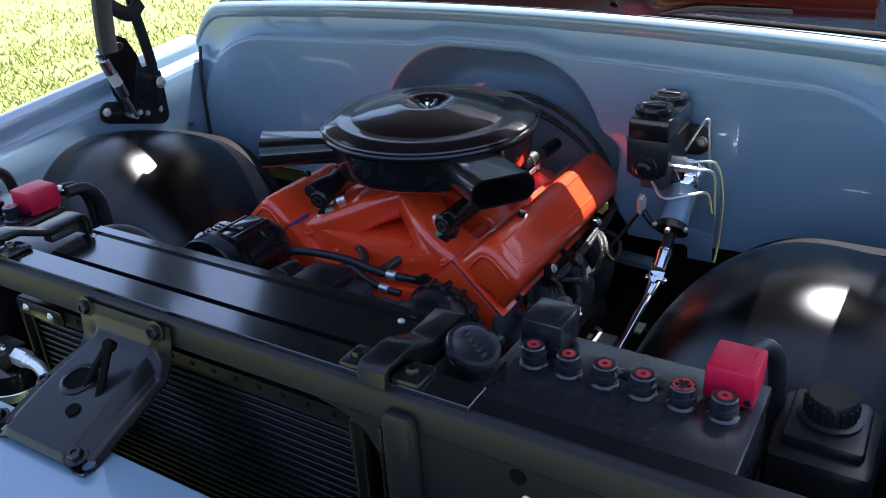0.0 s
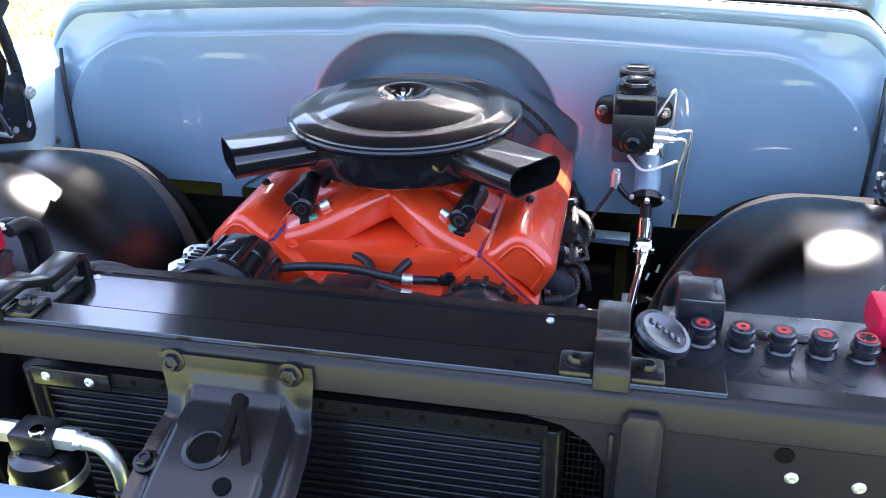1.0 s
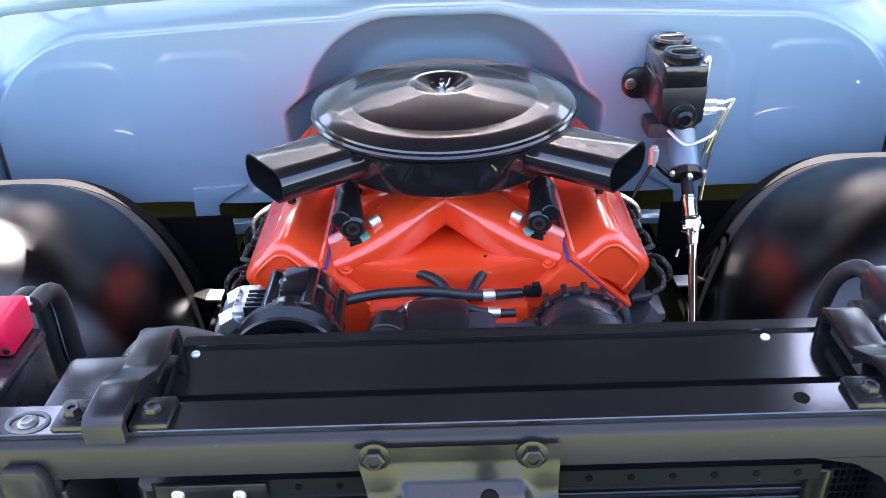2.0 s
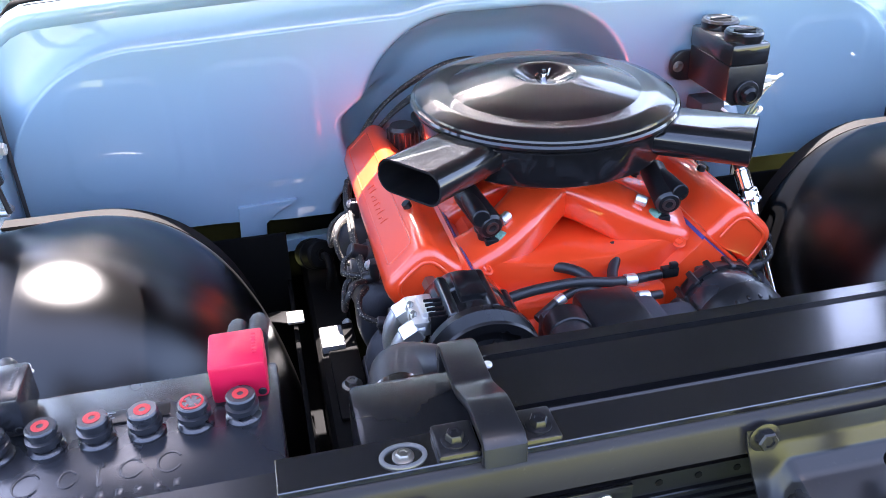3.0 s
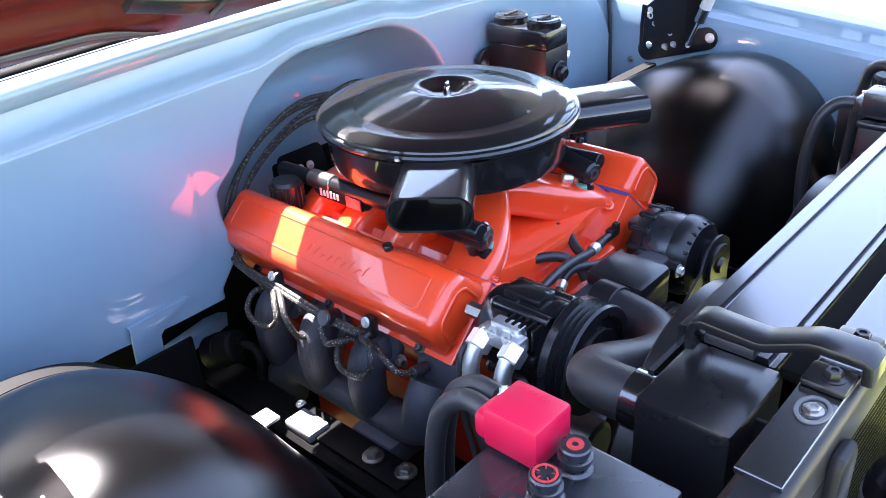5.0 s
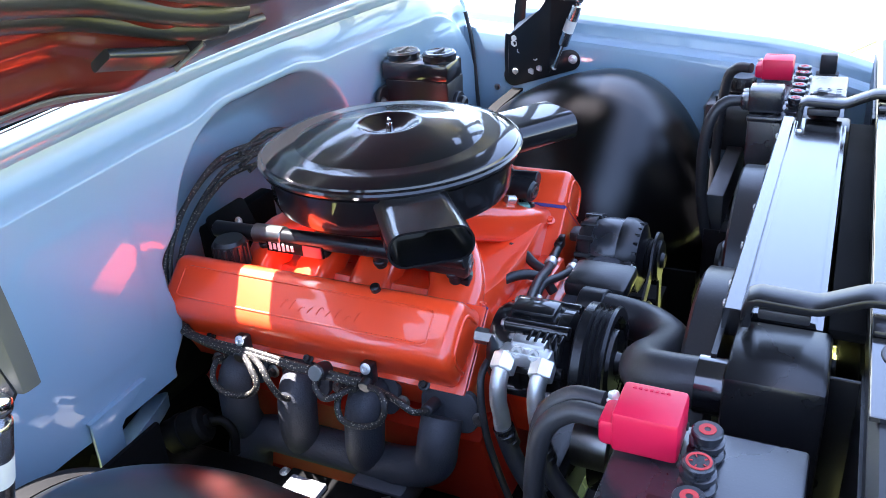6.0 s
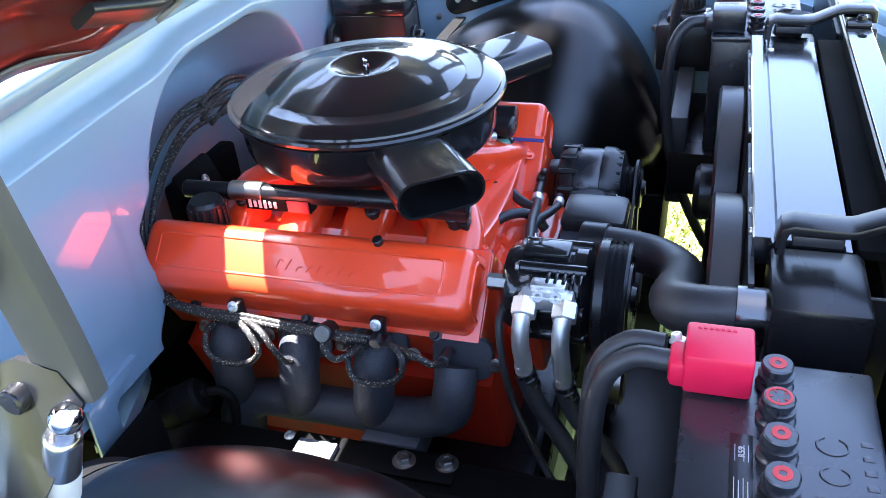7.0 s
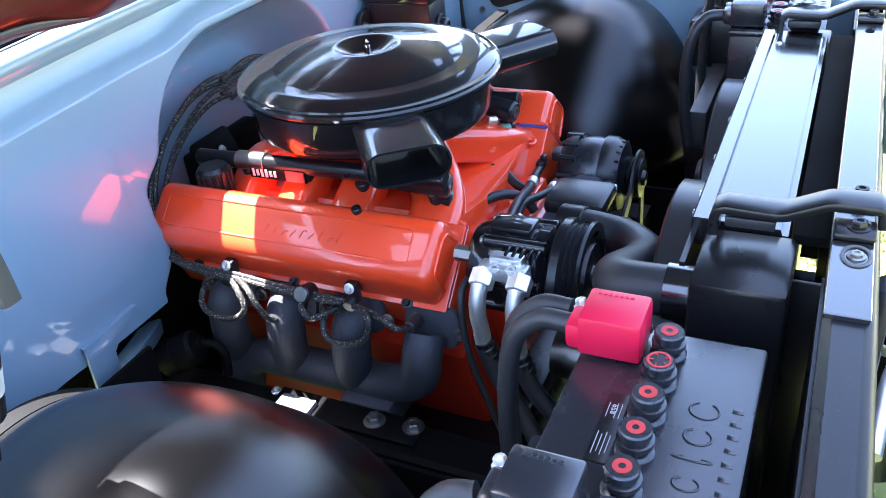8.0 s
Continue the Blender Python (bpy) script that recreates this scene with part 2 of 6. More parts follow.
def smooth_path(pts, n=8):
    pts = [Vector(p) for p in pts]
    p = [pts[0] * 2 - pts[1], *pts, pts[-1] * 2 - pts[-2]]
    out = []
    for i in range(1, len(p) - 2):
        for k in range(n):
            t = k / n
            a, b, c, d = p[i - 1], p[i], p[i + 1], p[i + 2]
            out.append(0.5 * ((2 * b) + (c - a) * t + (2 * a - 5 * b + 4 * c - d) * t * t + (3 * b - a - 3 * c + d) * t ** 3))
    out.append(p[-2])
    return out


def sweep(pts, section, n=8, raw=False, scale=None, up=(0, 0, 1)):
    """Carries a flat section [(u, v)] along a path; scale(k) widens it on the way, k from 0 to 1."""
    path = [Vector(p) for p in pts] if raw else smooth_path(pts, n)
    bm = bmesh.new()
    t0 = (path[1] - path[0]).normalized()
    side = t0.cross(Vector(up))
    if side.length < 1e-3:
        side = t0.cross(Vector((1, 0, 0)))
    side.normalize()
    rings = []
    for i, p in enumerate(path):
        t = (path[min(i + 1, len(path) - 1)] - path[max(i - 1, 0)]).normalized()
        side = (side - t * side.dot(t)).normalized()
        top = side.cross(t)
        f = scale(i / (len(path) - 1)) if scale else 1.0
        rings.append([bm.verts.new(p + side * u * f + top * v * f) for u, v in section])
    k = len(section)
    for a, b in zip(rings, rings[1:]):
        for i in range(k):
            bm.faces.new((a[i], a[(i + 1) % k], b[(i + 1) % k], b[i]))
    bm.faces.new(rings[0])
    bm.faces.new(rings[-1])
    return bm


def hollow(path, outer, inner):
    """An open-ended duct with walls, closed at its first end."""
    path = [Vector(p) for p in path]
    bm = bmesh.new()
    t = (path[-1] - path[0]).normalized()
    side = t.cross(Vector((0, 0, 1))).normalized()
    top = side.cross(t)
    k = len(outer)
    def ring(p, sec):
        return [bm.verts.new(p + side * u + top * v) for u, v in sec]
    rings = [ring(p, outer) for p in path] + [ring(path[-1] + t * 0.0, [(u * 0.6 + a * 0.4, v * 0.6 + b * 0.4) for (u, v), (a, b) in zip(outer, inner)])] + [ring(p, inner) for p in reversed(path)]
    for a, b in zip(rings, rings[1:]):
        for i in range(k):
            bm.faces.new((a[i], a[(i + 1) % k], b[(i + 1) % k], b[i]))
    bm.faces.new(rings[-1])
    return bm


def circle(r, seg=12, ry=None):
    return [(r * math.cos(2 * math.pi * i / seg), (ry or r) * math.sin(2 * math.pi * i / seg)) for i in range(seg)]


def tube(pts, r, seg=12, n=8, scale=None):
    return sweep(pts, circle(r, seg), n, scale=scale)


def rounded(w, h, r, seg=5):
    """A rectangle with round corners as a flat section."""
    out = []
    for cx, cy, a0 in ((w / 2 - r, h / 2 - r, 0), (-w / 2 + r, h / 2 - r, 90), (-w / 2 + r, -h / 2 + r, 180), (w / 2 - r, -h / 2 + r, 270)):
        for i in range(seg + 1):
            a = radians(a0 + 90 * i / seg)
            out.append((cx + r * math.cos(a), cy + r * math.sin(a)))
    return out


def prism(poly, lo, hi, axis="z", bev=0.0, seg=2):
    """A flat outline drawn out between lo and hi along an axis; the outline's two numbers are the other axes in order."""
    bm = bmesh.new()
    def v(a, b, c):
        return {"x": (c, a, b), "y": (a, c, b), "z": (a, b, c)}[axis]
    lower = [bm.verts.new(v(a, b, lo)) for a, b in poly]
    upper = [bm.verts.new(v(a, b, hi)) for a, b in poly]
    caps = [bm.faces.new(lower), bm.faces.new(upper)]
    k = len(poly)
    for i in range(k):
        bm.faces.new((lower[i], lower[(i + 1) % k], upper[(i + 1) % k], upper[i]))
    bmesh.ops.recalc_face_normals(bm, faces=bm.faces)
    if bev:
        edges = {e for f in caps for e in f.edges}
        bmesh.ops.bevel(bm, geom=list(edges), offset=bev, segments=seg, affect="EDGES", profile=0.5)
    return bm


def sheet(fn, us, vs, thick=0.0, back=(0, 0, -1)):
    """A surface through fn(u, v), with a second skin thick metres along back."""
    bm = bmesh.new()
    top = [[bm.verts.new(fn(u, v)) for v in vs] for u in us]
    nu, nv = len(us), len(vs)
    for i in range(nu - 1):
        for j in range(nv - 1):
            bm.faces.new((top[i][j], top[i + 1][j], top[i + 1][j + 1], top[i][j + 1]))
    if thick:
        off = Vector(back).normalized() * thick
        low = [[bm.verts.new(top[i][j].co + off) for j in range(nv)] for i in range(nu)]
        for i in range(nu - 1):
            for j in range(nv - 1):
                bm.faces.new((low[i][j], low[i][j + 1], low[i + 1][j + 1], low[i + 1][j]))
        border = [(i, 0) for i in range(nu)] + [(nu - 1, j) for j in range(1, nv)] + [(i, nv - 1) for i in range(nu - 2, -1, -1)] + [(0, j) for j in range(nv - 2, 0, -1)]
        for (a, b), (c, d) in zip(border, border[1:] + border[:1]):
            bm.faces.new((top[a][b], top[c][d], low[c][d], low[a][b]))
    return bm


def span(a, b, n):
    return [a + (b - a) * i / n for i in range(n + 1)]


def hexbolt(at, way=(0, 0, 1), r=0.008, h=0.006, flange=1.45):
    """A hexagon bolt head with its flange washer."""
    return join(lathe([(0, 0), (r * flange, 0), (r * flange, 0.0012), (r * 1.1, 0.002), (0, 0.002)], at, way, 20),
                lathe([(0, 0.002), (r, 0.002), (r, h * 0.8), (r * 0.85, h), (r * 0.5, h), (r * 0.45, h * 0.8), (0, h * 0.8)], at, way, 6))


# ---- ground ----
ground_ob = part("ground", sheet(lambda u, v: (u, v, 0.012 * noise.noise((u * 0.7, v * 0.7, 0))), [-400, -60, -20, *span(-8, 8, 32), 20, 60, 400], [-400, -60, -20, *span(-8, 8, 32), 20, 60, 400], 0), LAWN)
tagged(ground_ob, "sunlit dry green lawn under the truck", "lawn", kind="structure")
def path_edge(y):
    return 4.4 + 0.85 * (1 - min(1.0, max(0.0, (y + 0.8) / 0.4))) + 0.12 * noise.noise((y * 1.3, 5.0, 0))


path_ob = part("pavement", sheet(lambda u, v: (path_edge(v) * (1 - u) + 11.0 * u, v, 0.030), span(0, 1, 20), span(-9, 9, 90), 0.05, (0, 0, -1)), CONCRETE)
tagged(path_ob, "pale sunlit concrete path beside the lawn", "pavement", kind="structure")


# ---- firewall and cowl ----
def smoothstep(a, b, x):
    t = max(0.0, min(1.0, (x - a) / (b - a)))
    return t * t * (3 - 2 * t)


def crease(x):
    """Height of the ledge on the firewall at x."""
    a = abs(x)
    h = 1.148 + 0.020 * (1 - smoothstep(0.12, 0.75, a)) + 0.016 * (1 - smoothstep(0.09, 0.19, a))
    return h


def recess(x, z):
    """How far inside the engine recess a point lies, in metres (negative outside)."""
    hw = 0.262 + 0.038 * smoothstep(1.035, 0.985, z) - 0.010 * smoothstep(0.95, 0.89, z) + 0.035 * smoothstep(0.875, 0.815, z)
    r = 0.19
    top = 1.168
    qx, qz = abs(x) - (hw - r), z - (top - r)
    return r - math.hypot(max(qx, 0.0), max(qz, 0.0)) - min(max(qx, qz), 0.0)


def firewall_y(x, z):
    y = 0.262
    qx, qz = abs(x) - 0.622, z - (crease(x) - 0.24)
    d = 0.24 - math.hypot(max(qx, 0.0), max(qz, 0.0)) - min(max(qx, qz), 0.0)
    y -= 0.031 * (1.0 if d > 0.004 else math.exp((d - 0.004) / 0.020) if d < 0.0 else 1 - 0.181 * ((0.004 - d) / 0.004) ** 2)
    k = max(0.0, min(1.0, (recess(x, z) + 0.005) / 0.095))
    y += 0.13 * (6.0 * k * k if k < 0.08 else 1 - (1 - k) ** 2 * 0.9616 / 0.8464)
    if abs(x) > 0.80:
        y -= 0.25 * (abs(x) - 0.80) ** 1.5
    # shallow stamped panels with rounded corners
    for x0, x1, z0, z1 in ((0.582, 0.762, 0.892, 1.098), (0.338, 0.532, 0.882, 1.110)):
        qx, qz = abs(abs(x) - (x0 + x1) / 2) - (x1 - x0) / 2 + 0.05, abs(z - (z0 + z1) / 2) - (z1 - z0) / 2 + 0.05
        inside = 0.05 - math.hypot(max(qx, 0.0), max(qz, 0.0)) - min(max(qx, qz), 0.0)
        y -= 0.0014 * smoothstep(-0.009, 0.009, inside)
    return y


def build_firewall():
    def fn(u, v):
        lowest = 0.806 + 0.008 * smoothstep(0.40, 0.55, abs(u))
        top = 1.232 - 0.025 * (u / 0.75) ** 2 - 8.0 * max(0, abs(u) - 0.775) ** 2
        z = lowest + (0.835 - lowest) * v / 0.2 if v < 0.2 else 0.835 + (top - 0.835) * (v - 0.2) / 0.8
        return (u, firewall_y(u, z), z)
    us = span(-0.875, 0.875, 460)
    f = part("firewall", sheet(fn, us, span(0, 1, 190), 0.006, (0, 1, 0)), BLUE, angle=175)
    tagged(f, "glossy light blue painted steel firewall with a rounded engine recess", "firewall", kind="structure")
    lip = [(0.262, 1.210), (0.253, 1.218), (0.2485, 1.228), (0.2500, 1.238), (0.2560, 1.2455), (0.266, 1.2490), (0.284, 1.2500), (0.290, 1.245), (0.290, 1.20), (0.284, 1.20), (0.263, 1.209)]
    def cowl(u, v):
        k = v * (len(lip) - 1)
        i = min(int(k), len(lip) - 2)
        a, b = lip[i], lip[i + 1]
        drop = 0.025 * (u / 0.75) ** 2 + 8.0 * max(0, abs(u) - 0.775) ** 2
        return (u, a[0] + (b[0] - a[0]) * (k - i) + 0.15 * max(0, abs(u) - 0.70) ** 2, a[1] + (b[1] - a[1]) * (k - i) - drop)
    c = part("cowl_panel", sheet(cowl, span(-0.875, 0.875, 80), span(0, 1, 24)), BLUE, angle=60)
    tagged(c, "light blue cowl top panel in front of the windshield", "cowl panel", kind="structure")
    seal = part("cowl_seam_strip", sweep([(x, 0.268 + 0.15 * max(0, abs(x) - 0.70) ** 2, 1.2490 - 0.025 * (x / 0.75) ** 2 - 8.0 * max(0, abs(x) - 0.775) ** 2) for x in span(-0.86, 0.86, 40)], rounded(0.004, 0.004, 0.0015, 2), raw=True), RUBBER)
    tagged(seal, "thin dark rubber seam along the cowl edge", "seam strip", kind="structure")
    for s in (-1, 1):
        tab = [(s * 0.498, 0.842), (s * 0.392, 0.847), (s * 0.432, 0.824), (s * 0.452, 0.806), (s * 0.458, 0.726), (s * 0.470, 0.718), (s * 0.500, 0.722), (s * 0.503, 0.760), (s * 0.500, 0.818)]
        fl = join(prism(tab, 0.222, 0.2275, "y", 0.0015), box((s * 0.445, 0.2275, 0.8445), (0.108, 0.011, 0.004), 0.0015, Matrix.Rotation(s * radians(2.5), 4, "Y")))
        fo = part("firewall_bracket", fl, BLUE)
        tagged(fo, "light blue folded bracket under the firewall edge", "bracket", "firewall brackets")
        sill = part("firewall_sill", sweep([(s * x, 0.230 + 0.09 * k, 0.748 - 0.040 * k) for x, k in ((0.468, 0.0), (0.40, 0.35), (0.33, 0.7), (0.285, 1.0))], [(-0.030, -0.004), (-0.004, -0.004), (0.0, -0.012), (0.004, -0.012), (0.004, 0.012), (0.0, 0.013), (-0.030, 0.008)], 5), BLUE)
        tagged(sill, "light blue folded sill below the firewall opening", "sill", "firewall sills")
        side = part("cowl_side_seal", sweep([(s * 0.850, 0.222, 0.86), (s * 0.851, 0.226, 0.95), (s * 0.852, 0.232, 1.04), (s * 0.853, 0.246, 1.11)], rounded(0.007, 0.010, 0.003), 6), RUBBER)
        tagged(side, "black rubber seal between the firewall and the fender", "seal", kind="structure")
    # toe board and tunnel: the shade down here is put into the colour
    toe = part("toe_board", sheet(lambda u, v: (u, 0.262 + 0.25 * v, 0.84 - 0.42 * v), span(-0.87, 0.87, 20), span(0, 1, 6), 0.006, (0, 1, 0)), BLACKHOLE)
    tagged(toe, "sloping toe board below the firewall, near-black for shade", "toe board", kind="structure")
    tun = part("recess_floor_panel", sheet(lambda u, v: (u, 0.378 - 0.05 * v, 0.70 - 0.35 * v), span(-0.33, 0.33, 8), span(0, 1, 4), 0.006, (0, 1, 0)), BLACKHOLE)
    tagged(tun, "transmission tunnel panel behind the engine, near-black for shade", "tunnel panel", kind="structure")


build_firewall()


def build_cab():
    w = thing("windshield", (0, 0.30, 1.24), "windshield glass in a black rubber gasket above the cowl", "windshield")
    part("gasket", sweep([(x, 0.289 + 0.25 * max(0, abs(x) - 0.5) ** 2, 1.247 - 0.025 * (x / 0.75) ** 2 - 8.0 * max(0, abs(x) - 0.775) ** 2) for x in span(-0.86, 0.86, 30)], rounded(0.026, 0.018, 0.006), raw=True), BLACKHOLE, w)
    pane = part("pane", sheet(lambda u, v: (u, 0.302 + 0.40 * v + 0.25 * max(0, abs(u) - 0.5) ** 2, 1.25 - 0.025 * (u / 0.75) ** 2 + 0.54 * v), span(-0.80, 0.80, 20), span(0, 1, 4), 0.005, (0, 1, 0)), GLARE_GLASS, w)
    pane.visible_shadow = False
    cab = thing("cab_shell", (0, 1.0, 1.0), "light blue truck cab behind the engine bay", "truck cab")
    # unseen cab inside: near-black for shade, rear window added for brighter lid reflections
    part("rear_wall", join(box((0, 1.45, 1.105), (1.7, 0.03, 0.46), 0.01), box((0, 1.45, 1.765), (1.7, 0.03, 0.10), 0.01), box((-0.765, 1.45, 1.525), (0.17, 0.03, 0.38), 0.01), box((0.765, 1.45, 1.525), (0.17, 0.03, 0.38), 0.01)), BLACKHOLE, cab, "unseen rear wall with a window opening, near-black for shade")
    part("rear_glass", box((0, 1.452, 1.525), (1.36, 0.005, 0.38), 0.001), GLASS, cab).visible_shadow = False
    part("headliner", box((0, 1.03, 1.798), (1.58, 0.84, 0.008), 0.003), BLACKHOLE, cab, "unseen headliner, near-black for shade")
    # unseen roof, run forward past the glass to cast shade
    part("roof", box((0, 1.03, 1.82), (1.62, 0.86, 0.03), 0.01), BLUE, cab)
    for s in (-1, 1):
        part("side_wall", box((s * 0.86, 0.93, 1.0), (0.03, 1.05, 0.55), 0.01), BLUE, cab)
        part("pillar", rod((s * 0.84, 0.36, 1.25), (s * 0.80, 0.80, 1.81), 0.022), BLUE, cab)


build_cab()


# ---- fenders ----
def fender_section(y):
    """Points (x, z) of the sheet from the apron's foot over the crown to the outer side."""
    r = 0.055 * (y + 0.31) / 0.56 - 0.5 * max(0.0, -0.45 - y) ** 2
    pts = [(0.858, 0.62), (0.858, 0.80), (0.858, 1.005 + r), (0.862, 1.016 + r), (0.892, 1.020 + r), (0.900, 1.026 + r), (0.905, 1.048 + r),
           (0.912, 1.056 + r), (0.940, 1.063 + r), (0.98, 1.056 + r), (1.01, 1.036 + r), (1.028, 1.0 + r), (1.035, 0.93), (1.04, 0.80), (1.04, 0.55)]
    return pts


def build_fender(s):
    f = thing("front_fender", (s * 0.95, -0.4, 0.8), "glossy light blue front fender with a stepped inner rail", "fender", "front fenders")
    ys = span(-1.05, 0.30, 40)
    def fn(u, v):
        p = fender_section(u)
        k = v * (len(p) - 1)
        i = min(int(k), len(p) - 2)
        return (s * (p[i][0] + (p[i + 1][0] - p[i][0]) * (k - i)), u, p[i][1] + (p[i + 1][1] - p[i][1]) * (k - i))
    part("skin", sheet(fn, ys, span(0, 1, 56), 0.0025, (s * 0.3, 0, -1)), BLUE, f, angle=40)
    for y in (-0.62, -0.355, 0.17, 0.235):
        part("bolt", hexbolt((s * 0.8575, y, 0.90 + 0.02 * (y > 0)), (-s, 0, 0), 0.006, 0.006), STEEL, f)


build_fender(-1)
build_fender(1)
hb = thing("hood_bumper", (0.878, -0.60, 1.0), "small black rubber hood bumper on the fender ledge", "bumper")
part("block", box((0.878, -0.60, 1.008), (0.026, 0.034, 0.044), 0.004), RUBBER, hb)
part("foot", box((0.878, -0.60, 0.984), (0.030, 0.046, 0.008), 0.002), RUBBER, hb)


def build_inner_fender(s):
    f = thing("inner_fender", (s * 0.7, -0.13, 0.6), "smooth black domed inner fender over the wheel", "inner fender", "inner fenders")
    def fn(u, v):
        # u runs round the arch from front to rear, v from the foot to the outer edge
        y = -0.14 + (0.242 if u > 0 else 0.280) * u
        ry, ey = (0.431, 1.975) if u > 0 else (0.280, 2.3)
        k = max(0.0, u)
        cx, rx, ex = 0.75 - 0.032 * k, 0.342 - 0.032 * k, 2.062 + 0.1 * k
        left = max(0.0, 1 - abs((y + 0.14) / ry) ** ey)
        a = v * math.pi / 2
        xr = rx * (left * math.cos(a) ** 2) ** (1 / ex)
        zr = 0.545 * (left * math.sin(a) ** 2) ** (1 / (2.05 + 0.462 * k))
        return (s * (cx - xr), y, 0.45 + zr)
    def shelf(u, v):
        p = fn(u, 1)
        x = abs(p[0]) + (0.862 - abs(p[0])) * v
        return (s * x, p[1], p[2] - 0.9 * (x - abs(p[0])) ** 2 - 0.002 * v)
    us = [math.sin(math.pi / 2 * k) for k in span(-1, 0, 36)] + span(0.03, 1, 30)
    part("dome", sheet(lambda u, v: fn(u, v) if v <= 1 else shelf(u, v - 1), us, span(0, 1, 40) + span(1.125, 2, 7), 0.003, (s * 0.6, 0, -0.8)), DOME, f, angle=60)
    rim = [Vector(fn(1.0, v)) + Vector((0, 0.006, 0)) for v in span(0.02, 1, 40)]
    rim.append(Vector((s * 0.86, rim[-1].y, rim[-1].z)))
    part("rim_flange", sweep(rim, [(-0.003, -0.008), (0.003, -0.008), (0.003, 0.019), (-0.003, 0.019)], raw=True, up=(0, 1, 0)), RIMBLACK, f, "near-black rim flange")
    # unseen near-black walls added below the rear rim; they shut ground light off the wheel house
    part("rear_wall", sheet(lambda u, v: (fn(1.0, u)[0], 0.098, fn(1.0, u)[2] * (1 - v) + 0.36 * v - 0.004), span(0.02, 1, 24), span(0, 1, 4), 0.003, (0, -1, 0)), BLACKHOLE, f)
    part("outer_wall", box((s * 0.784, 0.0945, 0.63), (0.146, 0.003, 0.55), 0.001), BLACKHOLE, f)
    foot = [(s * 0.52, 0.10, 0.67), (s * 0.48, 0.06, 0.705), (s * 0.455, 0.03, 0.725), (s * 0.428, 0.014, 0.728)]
    part("foot_tab", sweep(foot, rounded(0.036, 0.004, 0.0015), 6), NEAR_BLACK, f)
    # zinc-bright pad added in place of sunlight on the tab's end
    part("foot_pad", box((s * 0.424, 0.012, 0.7305), (0.028, 0.034, 0.006), 0.002), ZINC, f, "bright pad put in for the sunlit end of the tab")
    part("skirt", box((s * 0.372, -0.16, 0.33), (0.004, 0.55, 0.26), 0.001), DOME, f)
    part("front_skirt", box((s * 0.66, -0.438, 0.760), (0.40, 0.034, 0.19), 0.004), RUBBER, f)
    # near-black sheet added over the lower front, standing for shade
    part("front_shade_sheet", box((s * 0.62, -0.418, 0.56), (0.46, 0.003, 0.21), 0.001), BLACKHOLE, f)
    return f


build_inner_fender(-1)
build_inner_fender(1)


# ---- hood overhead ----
# made-up openings in the hood, placed to throw sun patches on the domes
SUN_OPENINGS = ((-0.84, -0.595, 0.182, 0.40), (0.680, 0.80, 0.185, 0.335))


def build_hood():
    h = thing("hood", (0, 0.2, 1.33), "open hood with a dark underside raised over the engine bay", "hood")
    def skin(u, v):
        return (u, 0.23 - 0.80 * v, 1.335 + 1.02 * v)
    us = sorted({*span(-1.02, 1.02, 12), *[e for o in SUN_OPENINGS for e in o[:2]]})
    vs = sorted({*span(0, 1, 12), *[e for o in SUN_OPENINGS for e in o[2:]]})
    def layer(shift, thick):
        bm = bmesh.new()
        for a, b in zip(us, us[1:]):
            for c, d in zip(vs, vs[1:]):
                if any(o[0] <= (a + b) / 2 <= o[1] and o[2] <= (c + d) / 2 <= o[3] for o in SUN_OPENINGS):
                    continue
                ring = [Vector(skin(u, v)) + shift for u, v in ((a, c), (b, c), (b, d), (a, d))]
                bm.faces.new([bm.verts.new(p) for p in ring])
        bmesh.ops.remove_doubles(bm, verts=bm.verts, dist=1e-5)
        bmesh.ops.recalc_face_normals(bm, faces=bm.faces)
        bmesh.ops.solidify(bm, geom=bm.faces[:], thickness=thick)
        return bm
    part("inner_panel", layer(Vector((0, 0, 0)), 0.003), LINER, h, "matte black underside")
    part("outer_skin", layer(Vector((0, 0.0045, 0.0035)), 0.002), BLUE, h, "light blue painted outer skin")


build_hood()


